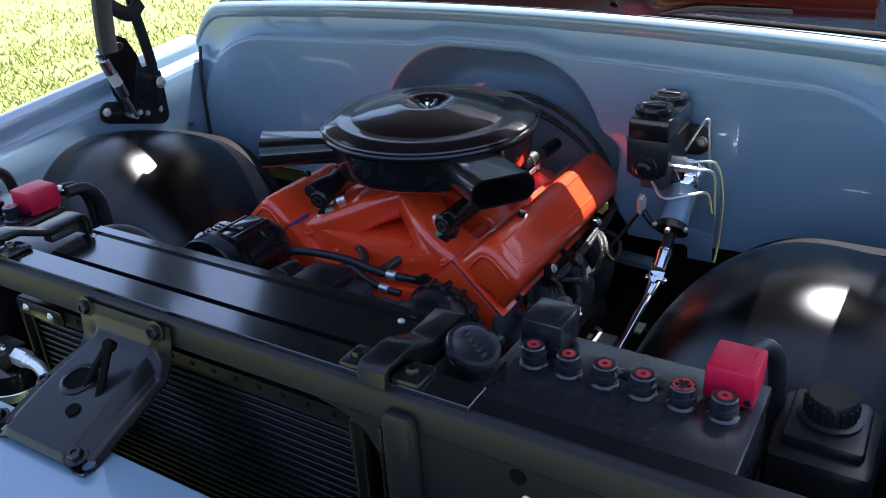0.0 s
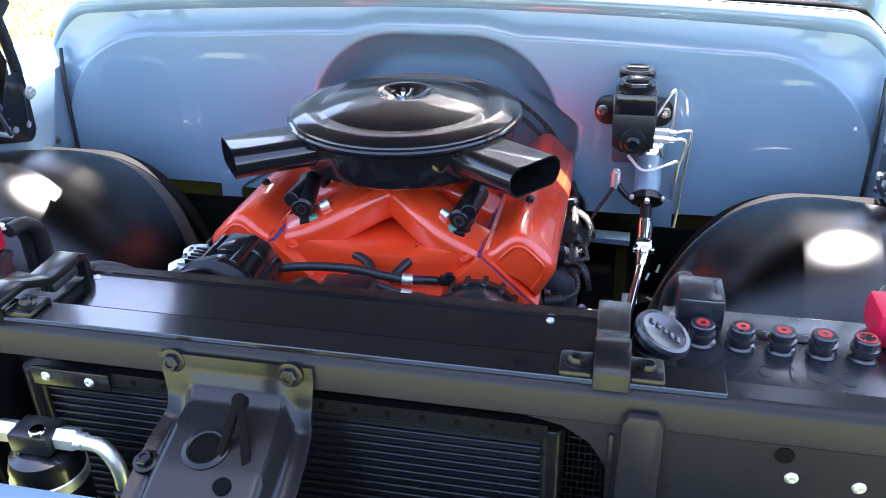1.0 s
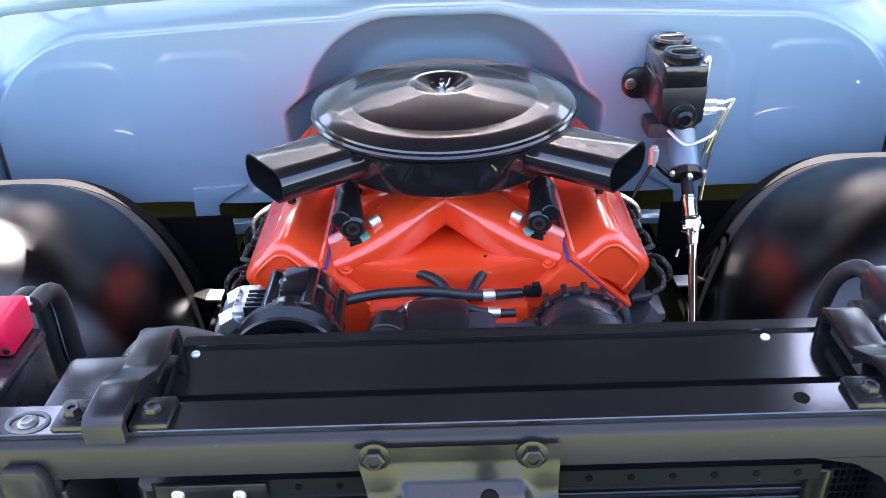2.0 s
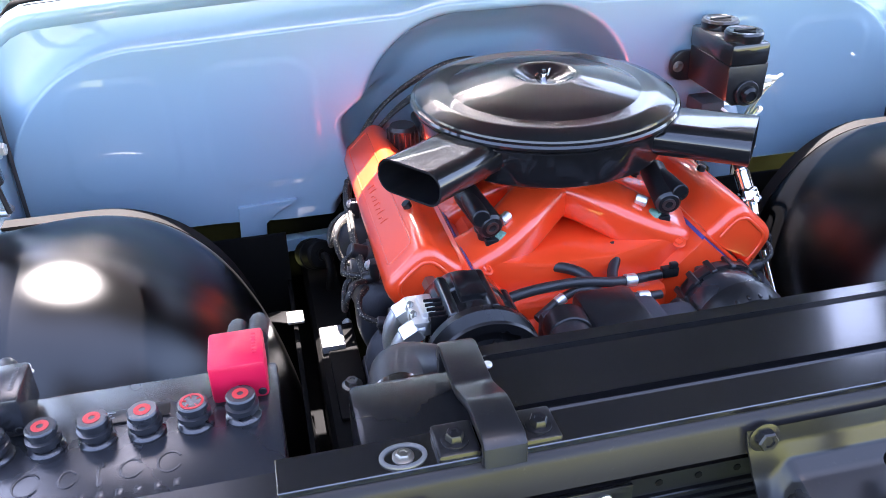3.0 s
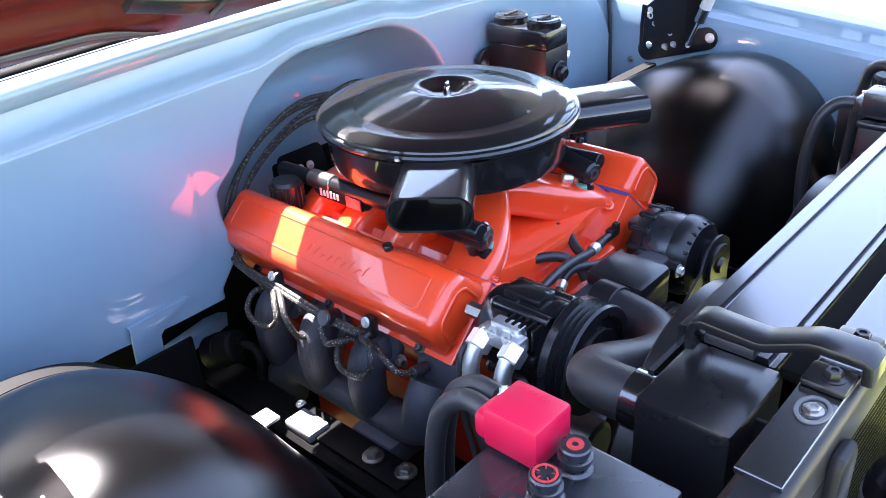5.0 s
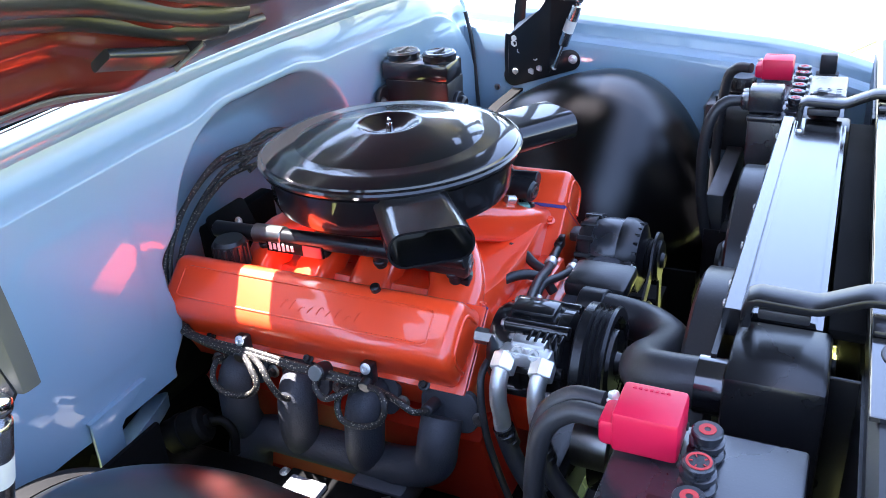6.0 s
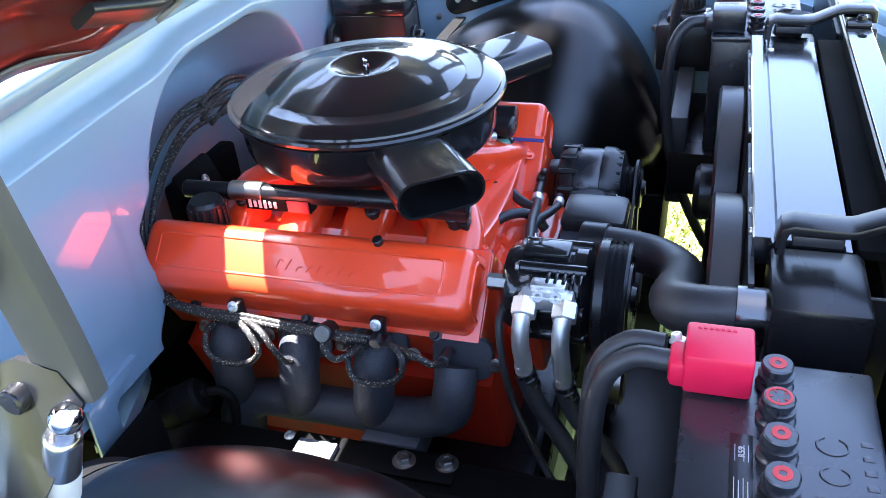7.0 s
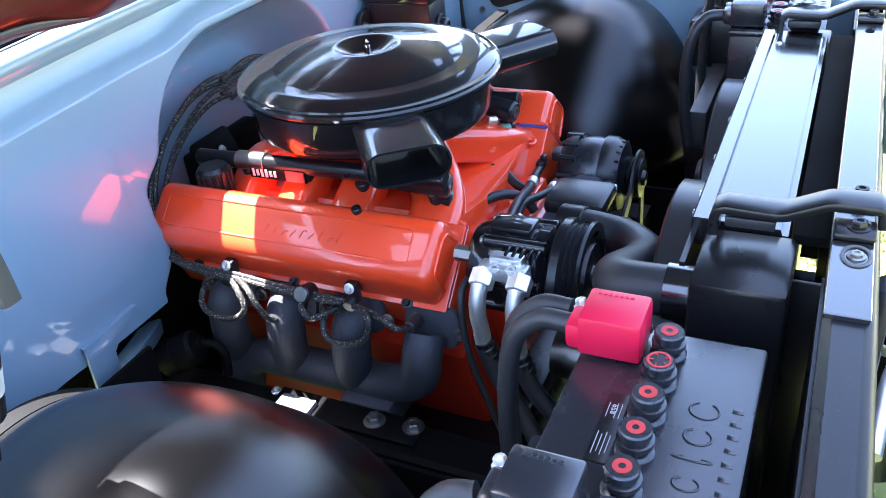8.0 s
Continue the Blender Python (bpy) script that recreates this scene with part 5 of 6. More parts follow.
# ---- hood hinges ----
def build_hinge(s, back, out, down=0.0):
    """Hinge on the fender wall; back shifts it toward the cab, out its arms toward the fender, down lowers it."""
    h = thing("hinge", (s * 0.85, 0.0, 0.98), "black steel hood hinge with a silver gas strut", "hood hinge", "hood hinges")
    def at(x, y, z):
        return Vector((s * (x + out * (x < 0.83)), y + back, z - down))
    lean = Matrix.Rotation(radians(-17), 3, "X")
    stadium = [(0.012 + back + q.y, 1.000 - down + q.z) for q in (lean @ Vector((0, *p)) for p in rounded(0.205, 0.052, 0.0255))]
    part("base_plate", prism(stadium, s * 0.8565, s * 0.850, "x", 0.0015), SATIN, h)
    shape = [(-0.012, 0.992), (0.075, 0.964), (0.096, 0.976), (0.094, 1.035), (0.088, 1.082), (0.066, 1.112), (0.030, 1.112), (0.000, 1.150), (-0.035, 1.198), (-0.060, 1.210), (-0.092, 1.204), (-0.104, 1.180), (-0.088, 1.140), (-0.045, 1.062)]
    plate = bmesh.new()
    rows = []
    for side in (0.0, 0.0045):
        rows.append([plate.verts.new(at(0.846 - side - 0.072 * smoothstep(1.06, 1.19, z), y, z)) for y, z in shape])
    plate.faces.new(rows[0])
    plate.faces.new(rows[1])
    for i in range(len(shape)):
        j = (i + 1) % len(shape)
        plate.faces.new((rows[0][i], rows[0][j], rows[1][j], rows[1][i]))
    bmesh.ops.triangulate(plate, faces=[f for f in plate.faces if len(f.verts) > 4])
    body = part("side_plate", plate, SATIN, h)
    part("fold", sweep([at(0.846, 0.094, 0.972), at(0.845, 0.094, 1.035), at(0.838, 0.087, 1.085)], rounded(0.003, 0.022, 0.001, 2), 5, up=(0, 1, 0)), SATIN, body)
    for x, y, z in ((0.8495, -0.070, 1.026), (0.8415, 0.062, 1.046), (0.8415, 0.074, 0.994), (0.8390, 0.074, 1.077), (0.8415, 0.021, 1.029), (0.8415, 0.012, 1.004), (0.8415, 0.034, 0.996), (0.772, -0.066, 1.186)):
        part("bolt", hexbolt(at(x, y, z), (-s, 0, 0), 0.0076, 0.008), ZINC, body)
    part("rear_bolt", join(rod(at(0.842, 0.072, 1.062), at(0.815, 0.074, 1.064), 0.006), hexbolt(at(0.815, 0.074, 1.064), (-s, 0, 0), 0.010, 0.010)), ZINC, body)
    def bar(pts, w, t, x):
        return sweep([at(x, a, b) for a, b in pts], rounded(w, t, 0.004, 2), 6, up=(1, 0, 0))
    part("front_arm", bar([(-0.090, 1.178), (-0.089, 1.205), (-0.085, 1.245), (-0.076, 1.310), (-0.056, 1.45), (-0.036, 1.62)], 0.042, 0.018, 0.764), ARMGREY, h)
    part("rear_arm", bar([(0.066, 1.080), (0.066, 1.120), (0.058, 1.180), (0.048, 1.250), (0.050, 1.33), (0.060, 1.48), (0.064, 1.54)], 0.030, 0.008, 0.826), SATIN, h)
    part("cross_link", bar([(-0.070, 1.300), (-0.030, 1.262), (0.010, 1.242), (0.045, 1.262)], 0.034, 0.008, 0.792), SATIN, h)
    part("pivot", rod(at(0.792, -0.060, 1.185), at(0.760, -0.062, 1.186), 0.010), SATIN, h)
    a, c = at(0.789, -0.092, 1.163), at(0.793, -0.032, 1.010)
    b = a.lerp(c, 0.62)
    st = part("strut_cylinder", lathe([(0, 0), (0.0110, 0), (0.0123, 0.0015), (0.0128, 0.004), (0.0128, (b - a).length - 0.003), (0.0118, (b - a).length), (0, (b - a).length)], a, b - a, 32), STRUT, h, "dull silver gas strut")
    part("strut_neck", rod(a + Vector((0, -0.004, 0.008)), a + Vector((0, 0.002, -0.004)), 0.0070, seg=20), STRUT, st)
    part("strut_end", lathe([(0, -0.0125), (0.0075, -0.0105), (0.0108, -0.0045), (0.0115, 0.001), (0.0102, 0.006), (0.006, 0.0105), (0, 0.012)], a + Vector((s * -0.002, -0.006, 0.013)), (s * 0.5, -0.5, 0.6), 24), CHROME, st, "polished ball socket")
    part("strut_rod", rod(b, c, 0.0045), CHROME, st)
    part("ball_stud", rod(c, at(0.846, -0.020, 1.008), 0.0055), ZINC, st)
    part("strut_label", lathe([(0.0129, 0), (0.0131, 0), (0.0131, 0.03), (0.0129, 0.03)], a + (b - a) * 0.38, b - a, 32), WHITE, st)


build_hinge(-1, -0.008, 0.0)
build_hinge(1, 0.036, 0.028, 0.024)


# ---- washer bottle ----
wb = thing("coolant_bottle", (0.79, -0.43, 0.9), "black plastic fluid bottle with a wide round cap", "fluid bottle")
part("tank", join(box((0.79, -0.435, 0.895), (0.112, 0.14, 0.11), 0.014), box((0.79, -0.435, 0.955), (0.085, 0.10, 0.02), 0.008)), PLASTIC, wb)
wcap = part("cap", lathe([(0, 0), (0.034, 0), (0.034, 0.006), (0.028, 0.008), (0.027, 0.030), (0.025, 0.034), (0, 0.034)], (0.79, -0.435, 0.964), (0, 0, 1), 36), PLASTIC, wb)
for k in range(18):
    a = 2 * math.pi * k / 18
    part("grip_rib", box((0.79 + 0.0275 * math.cos(a), -0.435 + 0.0275 * math.sin(a), 0.983), (0.004, 0.003, 0.018), 0.001, Matrix.Rotation(a, 4, "Z"), 1), PLASTIC, wcap)


# ---- front accessories ----
def build_alternator():
    a = thing("alternator", (0.185, -0.31, 0.84), "black ribbed alternator with a belt pulley", "alternator")
    c = Vector((0.185, -0.255, 0.845))
    w = (0, -1, 0)
    part("rear_cover", lathe([(0, 0), (0.045, 0), (0.060, 0.006), (0.066, 0.016), (0.067, 0.030), (0, 0.030)], c, w, 36), PLASTIC, a)
    part("stator", lathe([(0, 0.030), (0.0625, 0.030), (0.0635, 0.032), (0.0635, 0.073), (0.0625, 0.075), (0, 0.075)], c, w, 36), CASE, a)
    part("front_cover", lathe([(0, 0.075), (0.067, 0.075), (0.067, 0.090), (0.058, 0.108), (0.035, 0.116), (0, 0.116)], c, w, 36), PLASTIC, a)
    for k in range(22):
        t = 2 * math.pi * k / 22
        part("vent_fin", box(c + Vector((0.056 * math.cos(t), -0.094, 0.056 * math.sin(t))), (0.012, 0.026, 0.005), 0.001, Matrix.Rotation(-t, 4, "Y"), 1), PLASTIC, a)
    for k in range(14):
        t = 2 * math.pi * k / 14 + 0.1
        part("rear_fin", box(c + Vector((0.0645 * math.cos(t), -0.020, 0.0645 * math.sin(t))), (0.007, 0.030, 0.009), 0.0015, Matrix.Rotation(-t, 4, "Y"), 1), PLASTIC, a)
    part("pulley", lathe([(0, 0.116), (0.034, 0.116), (0.036, 0.119), (0.033, 0.122), (0.036, 0.125), (0.033, 0.128), (0.036, 0.131), (0.033, 0.134), (0.036, 0.137), (0.034, 0.140), (0.014, 0.140), (0.012, 0.146), (0, 0.146)], c, w, 36), SATIN, a)
    part("ear", join(rod(c + Vector((-0.072, -0.03, 0.012)), c + Vector((-0.072, -0.105, 0.012)), 0.013), box(c + Vector((-0.06, -0.095, 0.01)), (0.03, 0.014, 0.026), 0.004), box(c + Vector((-0.06, -0.038, 0.01)), (0.03, 0.014, 0.026), 0.004)), PLASTIC, a)
    part("ear_bolt", hexbolt(c + Vector((-0.072, -0.105, 0.012)), w, 0.008, 0.008), ZINC, a)
    part("terminal", join(box(c + Vector((-0.01, 0.006, 0.035)), (0.03, 0.018, 0.018), 0.004)), RUBBER, a)


build_alternator()


def build_compressor():
    a = thing("ac_compressor", (-0.205, -0.34, 0.9), "black air conditioning compressor with silver hose fittings", "compressor")
    c = Vector((-0.205, -0.250, 0.898))
    w = (0, -1, 0)
    part("housing", lathe([(0, 0), (0.030, 0), (0.052, 0.008), (0.058, 0.018), (0.058, 0.045), (0.061, 0.047), (0.061, 0.057), (0.058, 0.059), (0.058, 0.095), (0.062, 0.098), (0.062, 0.112), (0.050, 0.122), (0, 0.122)], c, w, 40), GLOSS, a)
    for k in range(7):
        t = 2 * math.pi * k / 7 + 0.3
        lug = part("lug", rod(c + Vector((0.059 * math.cos(t), -0.030, 0.059 * math.sin(t))), c + Vector((0.059 * math.cos(t), -0.116, 0.059 * math.sin(t))), 0.009), GLOSS, a)
        part("lug_bolt", hexbolt(c + Vector((0.059 * math.cos(t), -0.030, 0.059 * math.sin(t))), (0, 1, 0), 0.006, 0.006), STEEL, lug)
    for k in range(5):
        part("rib", box(c + Vector((-0.045, -0.070 - 0.010 * k, 0.040)), (0.03, 0.004, 0.03), 0.001), GLOSS, a)
    part("top_block", box(c + Vector((0.002, -0.060, 0.058)), (0.036, 0.060, 0.016), 0.004), GLOSS, a)
    part("clutch_pulley", lathe([(0, 0.124), (0.070, 0.124), (0.074, 0.127), (0.074, 0.138), (0.069, 0.142), (0.074, 0.146), (0.069, 0.150), (0.074, 0.154), (0.069, 0.158), (0.074, 0.162), (0.072, 0.166), (0.060, 0.166), (0.056, 0.160), (0.046, 0.160), (0.044, 0.168), (0.016, 0.168), (0.014, 0.174), (0, 0.174)], c, w, 48), SATIN, a)
    part("rear_plug", join(rod(c + Vector((-0.035, 0.012, 0.028)), c + Vector((-0.035, -0.015, 0.028)), 0.011, seg=6)), STEEL, a)
    block = part("fitting_block", join(box((-0.274, -0.322, 0.932), (0.022, 0.066, 0.022), 0.004), box((-0.262, -0.322, 0.936), (0.02, 0.045, 0.028), 0.004)), ZINC, a, "silver fitting block")
    for y in (-0.312, -0.334):
        part("block_bolt", lathe([(0.003, 0), (0.007, 0), (0.007, 0.004), (0.003, 0.004), (0.003, 0.001)], (-0.280, y, 0.940), (-1, 0, 0.6), 14), STEEL, block)
    for k, y in enumerate((-0.296, -0.346)):
        low = 0.838 - 0.012 * k
        p = part("pipe", tube([(-0.270, y, 0.930), (-0.288, y, 0.927), (-0.302, y + 0.002, 0.905), (-0.306, y + 0.002, 0.88), (-0.304, y, low + 0.02), (-0.302, y - 0.001, low)], 0.0112, 16), ZINC, a, "bright silver pipe")
        part("hex_nut", rod((-0.276, y, 0.930), (-0.296, y, 0.918), 0.0165, seg=6), ZINC, p)
        part("collar", rod((-0.303, y, low + 0.012), (-0.302, y - 0.001, low - 0.004), 0.0115), ZINC, p)
        part("crimp", lathe([(0.010, 0), (0.0138, 0.001), (0.0138, 0.008), (0.0120, 0.010), (0.0138, 0.012), (0.0138, 0.020), (0.0120, 0.022), (0.0138, 0.024), (0.0138, 0.032), (0.010, 0.034)], (-0.302, y - 0.001, low), (0.1, -0.25, -1), 20), SATIN, p)
        part("hose", tube([(-0.302, y - 0.002, low - 0.010), (-0.303, y - 0.018, low - 0.055), (-0.312, y - 0.055 - 0.01 * k, low - 0.11), (-0.335, y - 0.10, low - 0.18), (-0.38, y - 0.15, 0.56)], 0.0125, 16), RUBBER, p)
    part("wire", tube([(-0.245, -0.260, 0.90), (-0.285, -0.262, 0.89), (-0.300, -0.270, 0.83), (-0.300, -0.285, 0.76), (-0.31, -0.32, 0.68), (-0.35, -0.38, 0.62)], 0.005), RUBBER, a)


build_compressor()


def build_pulleys():
    b = thing("pulley_bracket", (0, -0.33, 0.85), "black cast accessory bracket across the engine front", "bracket")
    part("web", join(box((-0.02, -0.335, 0.872), (0.17, 0.075, 0.05), 0.012), box((0.09, -0.32, 0.83), (0.07, 0.05, 0.09), 0.012)), IRON, b)
    part("cover", box((-0.015, -0.345, 0.905), (0.085, 0.095, 0.028), 0.011), PLASTIC, b)
    part("spout", rod((-0.078, -0.335, 0.893), (-0.082, -0.372, 0.895), 0.0315), PLASTIC, b)
    w = thing("water_pump_pulley", (0, -0.38, 0.78), "black water pump pulley with the drive belt", "pulley")
    part("wheel", lathe([(0, 0), (0.082, 0), (0.085, 0.004), (0.081, 0.008), (0.085, 0.012), (0.081, 0.016), (0.085, 0.020), (0.082, 0.024), (0.06, 0.024), (0.05, 0.014), (0, 0.014)], (0, -0.385, 0.775), (0, -1, 0), 44), SATIN, w)
    part("hub", rod((0, -0.25, 0.775), (0, -0.415, 0.775), 0.03), IRON, w)
    part("belt", sweep([(0.221, -0.386, 0.70), (0.221, -0.386, 0.845), (0.2105, -0.386, 0.8705), (0.185, -0.386, 0.881), (0.160, -0.386, 0.8705), (0.140, -0.386, 0.84), (0.085, -0.386, 0.80), (0.06, -0.386, 0.72)], [(-0.012, -0.002), (0.012, -0.002), (0.012, 0.002), (-0.012, 0.002)], 4, up=(0, 1, 0)), RUBBER, w)
    cr = thing("crank_pulley", (0, -0.36, 0.6), "black crankshaft damper pulley", "pulley")
    part("damper", lathe([(0, 0), (0.09, 0), (0.092, 0.004), (0.092, 0.04), (0.08, 0.045), (0, 0.045)], (0, -0.345, 0.60), (0, -1, 0), 44), SATIN, cr)
    part("idler", lathe([(0, 0), (0.035, 0), (0.036, 0.003), (0.036, 0.05), (0.03, 0.054), (0, 0.054)], (-0.19, -0.36, 0.745), (0, -1, 0), 30), STEEL, cr)


build_pulleys()

rh = thing("radiator_hose", (-0.25, -0.47, 0.94), "thick black upper radiator hose with a clamped sleeve end", "radiator hose")
part("hose", tube([(-0.080, -0.355, 0.893), (-0.090, -0.395, 0.897), (-0.105, -0.440, 0.898), (-0.150, -0.474, 0.908), (-0.215, -0.478, 0.932), (-0.285, -0.472, 0.962), (-0.322, -0.482, 0.978), (-0.334, -0.512, 0.985), (-0.335, -0.56, 0.988)], 0.0285, 22, 8), RUBBER, rh)
part("sleeve", lathe([(0.0285, 0), (0.0315, 0.001), (0.0315, 0.036), (0.0275, 0.038)], (-0.335, -0.535, 0.987), (0, -1, 0), 28), PLATE, rh)


def hose(pts, r, label, ends=(), mat=None):
    h = thing("heater_hose", pts[0], label, "hose", "small engine hoses")
    part("line", tube(pts, r, 12), mat or RUBBER, h)
    for a, b in ends:
        part("crimp", rod(a, b, r * 1.3, seg=18), ZINC, h)
    return h


hose([(-0.155, -0.275, 0.900), (-0.10, -0.262, 0.902), (-0.03, -0.252, 0.898), (0.02, -0.248, 0.888), (0.05, -0.242, 0.881), (0.085, -0.238, 0.880)], 0.0075, "black hose with a silver crimp over the intake front", [((0.050, -0.242, 0.8815), (0.068, -0.240, 0.880))])
hose([(-0.095, -0.275, 0.862), (-0.054, -0.257, 0.877), (-0.02, -0.255, 0.886), (0.02, -0.268, 0.880), (0.060, -0.275, 0.873), (0.095, -0.270, 0.868)], 0.0065, "thin black hose with two silver crimps", [((-0.062, -0.260, 0.873), (-0.048, -0.256, 0.879)), ((0.056, -0.275, 0.874), (0.074, -0.274, 0.872))])
hose([(-0.075, -0.185, 0.885), (-0.04, -0.20, 0.895), (-0.01, -0.225, 0.893), (0.0, -0.25, 0.882), (0.0, -0.265, 0.862)], 0.008, "short black bent hose at the intake valley")
hose([(0.06, -0.17, 0.90), (0.055, -0.195, 0.895), (0.04, -0.22, 0.885), (0.03, -0.245, 0.88)], 0.008, "short black bent hose beside the driver runner")
con = thing("sensor_connector", (0.10, -0.237, 0.88), "black sensor connector at the hose end", "connector")
part("plug", join(rod((0.078, -0.238, 0.880), (0.110, -0.236, 0.880), 0.0075), box((0.124, -0.235, 0.882), (0.026, 0.014, 0.016), 0.003)), PLASTIC, con)
part("clip", box((0.128, -0.238, 0.894), (0.012, 0.010, 0.008), 0.002), PLASTIC, con)


# ---- fuel rails, injectors, ignition ----
def build_fuel_rail(s):
    f = thing("fuel_rail", (s * 0.15, 0, 0.98), "black fuel rail with a white and red maker's tag", "fuel rail", "fuel rails")
    part("rail", rod((s * 0.152, 0.255, 0.974), (s * 0.152, -0.190, 0.985), 0.0135, seg=20), SATIN, f)
    part("end_fitting", rod((s * 0.152, 0.175, 0.978), (s * 0.152, 0.120, 0.979), 0.0150, seg=20), STEEL, f)
    tag = part("tag", box((s * 0.1635, 0.095, 0.966), (0.004, 0.105, 0.020), 0.001), BLACKHOLE, f)
    part("tag_red", box((s * 0.1650, 0.062, 0.966), (0.004, 0.034, 0.019), 0.0008), REDPAINT, tag)
    for k in range(6):
        part("tag_mark", box((s * 0.1658, 0.140 - 0.0082 * k, 0.966), (0.0015, 0.0048, 0.010 + 0.003 * (k in (0, 2, 3))), 0.0003), WHITE, tag)
    for y in (-0.165, -0.045, 0.055, 0.165):
        part("injector", join(rod((s * 0.150, y, 0.978), (s * 0.140, y, 0.935), 0.009), rod((s * 0.146, y, 0.962), (s * 0.144, y, 0.954), 0.0115)), PLASTIC, f)
    part("front_block", rod((s * 0.152, -0.095, 0.982), (s * 0.136, -0.188, 0.968), 0.0195, bev=0.004, seg=28), PLASTIC, f)
    part("end_ring", lathe([(0.006, 0), (0.010, 0), (0.010, 0.002), (0.006, 0.002)], (s * 0.136, -0.1882, 0.968), (-s * 0.17, -1, -0.15), 20), STEEL, f)
    part("front_port", join(rod((s * 0.137, -0.172, 0.958), (s * 0.132, -0.176, 0.928), 0.0085), box((s * 0.134, -0.178, 0.940), (0.020, 0.016, 0.014), 0.003)), SATIN, f)
    part("green_plug", box((s * 0.122, -0.172, 0.944), (0.018, 0.022, 0.014), 0.003, Matrix.Rotation(radians(30), 4, "Z")), GREEN, f, "pale green plug")
    part("silver_sensor", rod((s * 0.100, -0.150, 0.965), (s * 0.115, -0.160, 0.960), 0.008), ZINC, f)


build_fuel_rail(-1)
build_fuel_rail(1)
bc = thing("oil_filler_cap", (-0.195, 0.195, 0.95), "black ribbed oil filler cap on the valve cover", "filler cap")
part("cap", lathe([(0, 0.92), (0.020, 0.92), (0.026, 0.930), (0.026, 0.972), (0.022, 0.978), (0, 0.978)], (-0.192, 0.197, 0.005), (0, 0, 1), 30), PLASTIC, bc)
for k in range(16):
    a = 2 * math.pi * k / 16
    part("grip_rib", box((-0.192 + 0.0268 * math.cos(a), 0.197 + 0.0268 * math.sin(a), 0.957), (0.004, 0.0045, 0.036), 0.001, Matrix.Rotation(a, 4, "Z"), 1), PLASTIC, bc)
dist = thing("coil_bracket", (-0.088, 0.272, 0.93), "black coil bracket with two small bolts behind the air cleaner", "bracket")
part("plate", moved(prism(rounded(0.10, 0.085, 0.012), 0, 0.005, "z", 0.0015), Matrix.Translation((-0.090, 0.276, 0.940)) @ Matrix.Rotation(radians(68), 4, "X")), NEAR_BLACK, dist)
part("coil", box((-0.05, 0.296, 0.928), (0.18, 0.03, 0.07), 0.008), BLACKHOLE, dist)
for x in (-0.082, -0.104):
    part("bolt", hexbolt((x, 0.270, 0.952), (0, -0.93, 0.37), 0.0055, 0.005), ZINC, dist)


vc_can = thing("vacuum_canister", (-0.37, 0.2, 0.72), "small black canister with a clamp below the firewall", "canister")
part("can", lathe([(0, 0), (0.022, 0), (0.028, 0.005), (0.028, 0.060), (0.024, 0.066), (0.012, 0.068), (0.012, 0.076), (0, 0.076)], (-0.385, 0.215, 0.735), (0.35, -0.75, 0.35), 28), NEAR_BLACK, vc_can)
part("clamp", lathe([(0.0282, 0.020), (0.0300, 0.021), (0.0300, 0.031), (0.0282, 0.032)], (-0.385, 0.215, 0.735), (0.35, -0.75, 0.35), 28), NEAR_BLACK, vc_can)
part("hose", tube([(-0.36, 0.158, 0.762), (-0.352, 0.135, 0.765), (-0.35, 0.12, 0.745), (-0.355, 0.12, 0.71)], 0.007), NEAR_BLACK, vc_can)


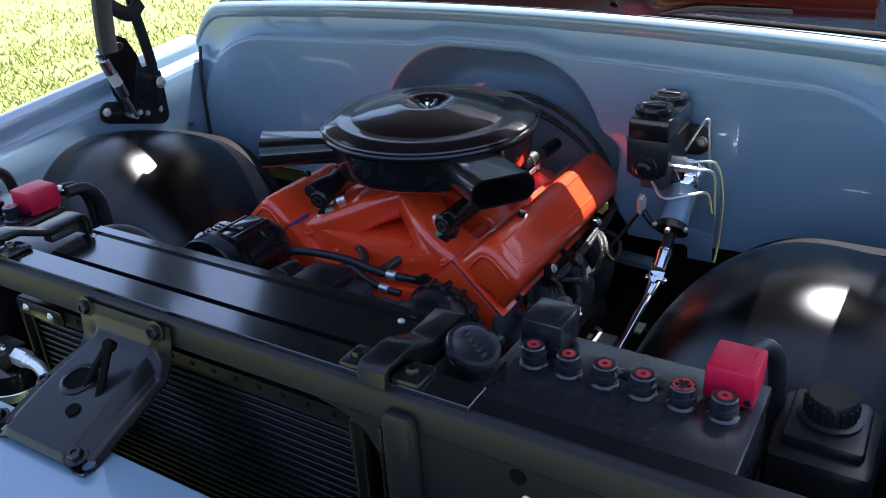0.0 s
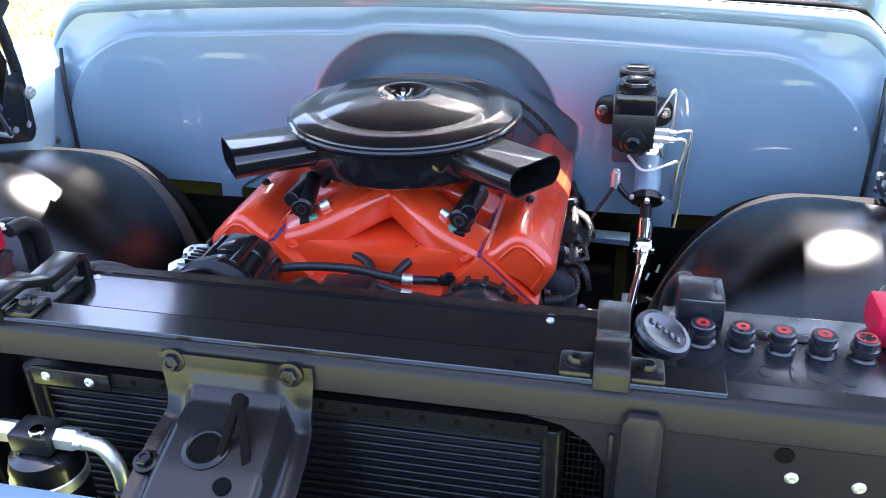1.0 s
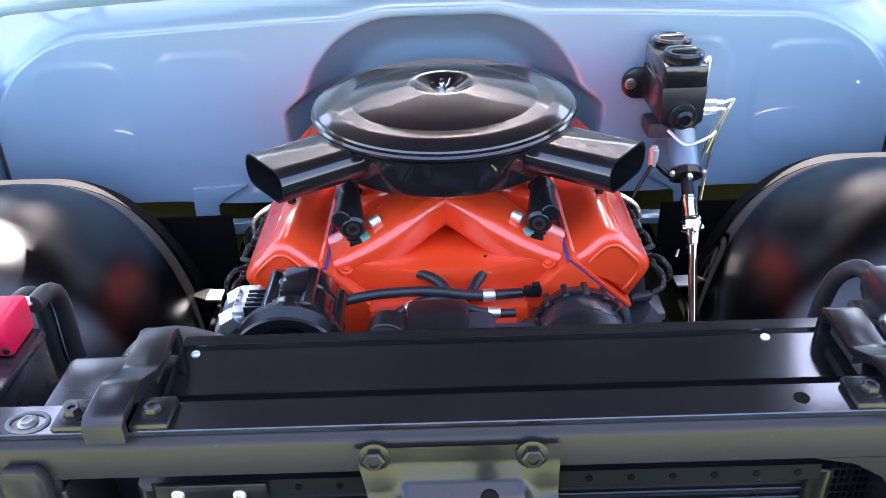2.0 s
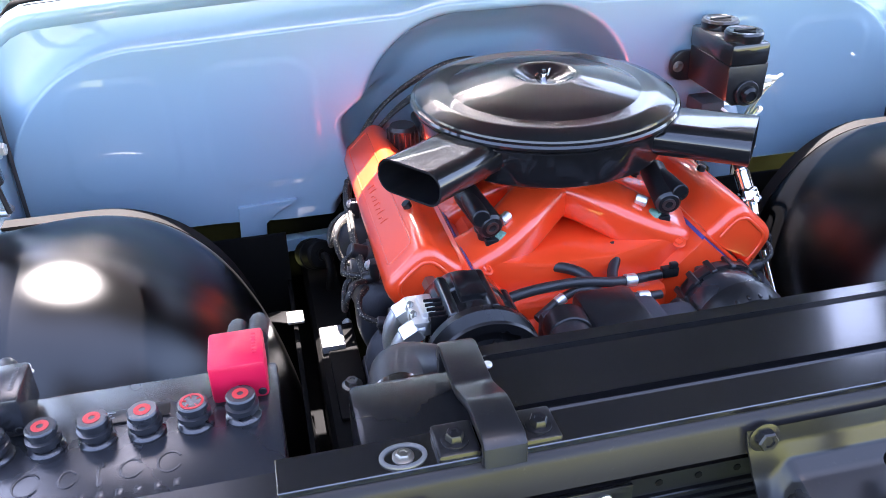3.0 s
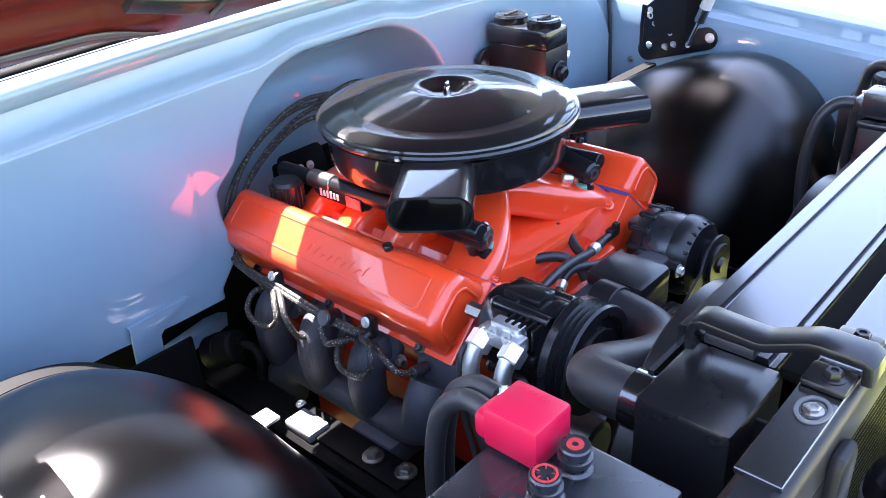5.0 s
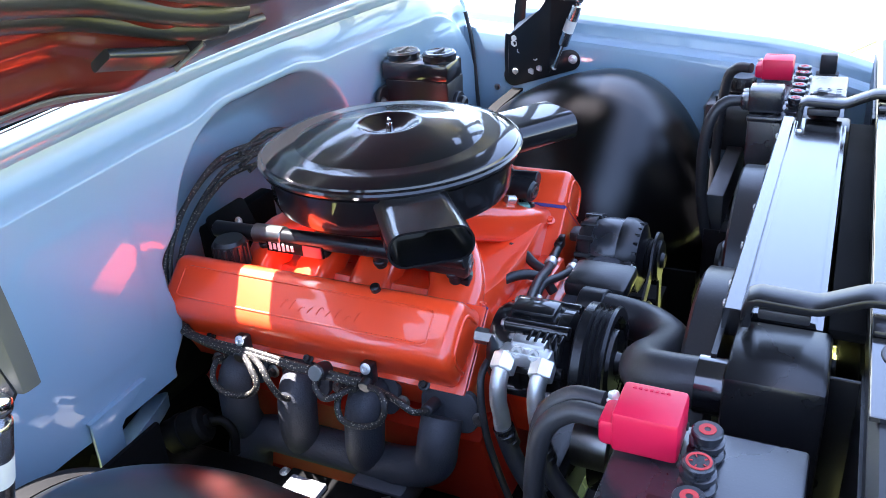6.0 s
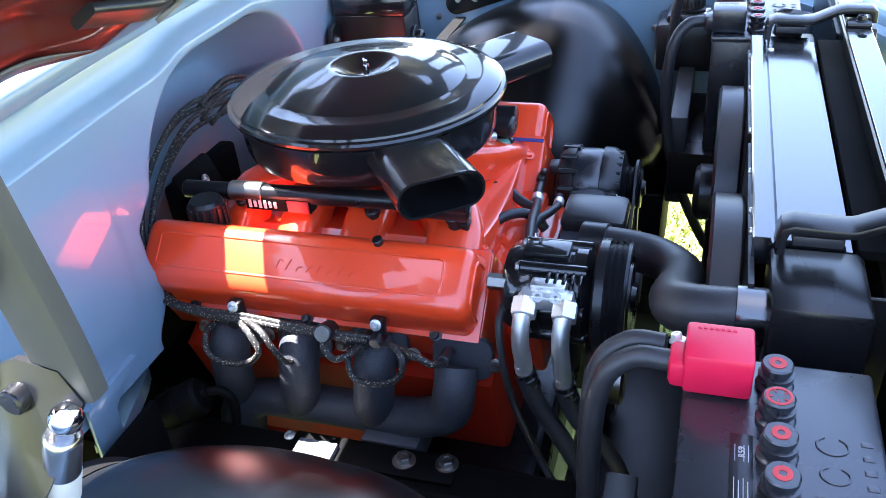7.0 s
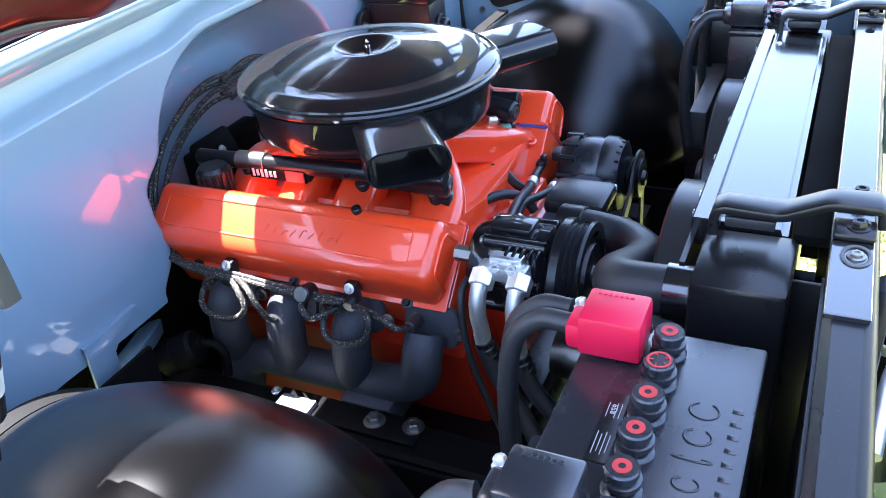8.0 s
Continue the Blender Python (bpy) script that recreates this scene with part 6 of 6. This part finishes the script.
def build_loom(s):
    l = thing("spark_plug_loom", (s * 0.3, 0.1, 0.87), "braided black spark plug wires clipped along the head", "wire loom", "plug wire looms")
    main = [(0.02, 0.285, 1.045), (-0.08, 0.295, 1.050), (-0.17, 0.295, 1.015), (-0.238, 0.288, 0.962), (-0.275, 0.272, 0.902), (-0.296, 0.232, 0.870), (-0.308, 0.165, 0.866), (-0.312, 0.10, 0.868), (-0.316, 0.0, 0.864), (-0.313, -0.09, 0.860)]
    for k, (dx, dz, end) in enumerate(((0, 0, 10), (0.012, 0.012, 10), (0.022, -0.008, 8), (0.006, -0.022, 8))):
        pts = [(s * -(p[0] + dx * (1 if i < 5 else 0.35)), p[1] - 0.004 * k, p[2] + dz * (1 if i < 5 else 0.3)) for i, p in enumerate(main[:end])]
        part("wire", tube(pts, 0.0042, 10, 8), BRAID, l)
    loops = ([(0.312, 0.105, 0.866), (0.334, 0.075, 0.862), (0.345, 0.060, 0.842), (0.347, 0.085, 0.820), (0.345, 0.125, 0.815), (0.336, 0.150, 0.826), (0.310, 0.160, 0.840), (0.285, 0.150, 0.838)],
             [(0.312, 0.09, 0.868), (0.334, 0.055, 0.868), (0.341, 0.040, 0.850), (0.334, 0.030, 0.822), (0.312, 0.024, 0.806)],
             [(0.314, -0.030, 0.862), (0.334, -0.034, 0.858), (0.341, -0.050, 0.846), (0.338, -0.068, 0.852), (0.312, -0.078, 0.850)],
             [(0.314, -0.110, 0.860), (0.332, -0.135, 0.872), (0.346, -0.150, 0.860), (0.350, -0.140, 0.835), (0.349, -0.110, 0.820), (0.345, -0.078, 0.820), (0.336, -0.068, 0.838), (0.308, -0.060, 0.842)],
             [(0.314, -0.125, 0.858), (0.330, -0.160, 0.862), (0.330, -0.182, 0.850), (0.310, -0.190, 0.838)])
    for pts in loops:
        w = part("wire", tube([(s * p[0], p[1], p[2]) for p in pts], 0.0046, 10, 8), BRAID, l)
        part("boot", rod((s * pts[-1][0], pts[-1][1], pts[-1][2]), (s * (pts[-1][0] - 0.03), pts[-1][1], pts[-1][2] - 0.006), 0.0085), RUBBER, w)
    for y in (0.111, -0.101):
        c = part("clip", join(box((s * 0.298, y, 0.872), (0.016, 0.020, 0.034), 0.004), rod((s * 0.300, y, 0.862), (s * 0.316, y, 0.858), 0.010)), PLASTIC, l)
        part("clip_bolt", hexbolt((s * 0.306, y, 0.883), (s, 0, 0.4), 0.0055, 0.005), ZINC, c)
    sn = part("sensor", rod((s * 0.300, -0.031, 0.862), (s * 0.325, -0.031, 0.872), 0.013), PLASTIC, l)
    part("sensor_face", rod((s * 0.325, -0.031, 0.872), (s * 0.327, -0.031, 0.873), 0.011), STEEL, sn)


build_loom(-1)
build_loom(1)


# ---- grass ----
def build_grass():
    rng = random.Random(4)
    verts, faces = [], []
    for _ in range(60000):
        r = rng.random()
        if r < 0.82:
            x, y = -1.9 - abs(rng.gauss(0, 3.6)), 2.6 + rng.gauss(0, 2.4)
        elif r < 0.94:
            x, y = 1.4 + rng.gauss(0, 0.5), -0.5 + rng.gauss(0, 0.35)
        else:
            x, y = 2.2 + rng.gauss(0, 1.0), -0.3 + rng.gauss(0, 1.0)
        far = r < 0.82
        if far and noise.noise((x * 0.8, y * 0.8, 3)) < -0.25 and rng.random() < 0.6:
            continue
        a, h, w = rng.uniform(0, 6.3), rng.uniform(0.02, 0.06 if far else 0.05), rng.uniform(0.004, 0.011 if far else 0.006)
        lx, ly = rng.uniform(-0.05, 0.05), rng.uniform(-0.05, 0.05)
        i = len(verts)
        verts += [(x - w * math.cos(a), y - w * math.sin(a), 0.0), (x + w * math.cos(a), y + w * math.sin(a), 0.0), (x + lx, y + ly, h)]
        faces.append((i, i + 1, i + 2))
    me = bpy.data.meshes.new("grass")
    me.from_pydata(verts, [], faces)
    me.materials.append(GRASS)
    tagged(new("grass", me), "short dry yellow-green lawn grass blades", "grass", kind="stuff")


build_grass()
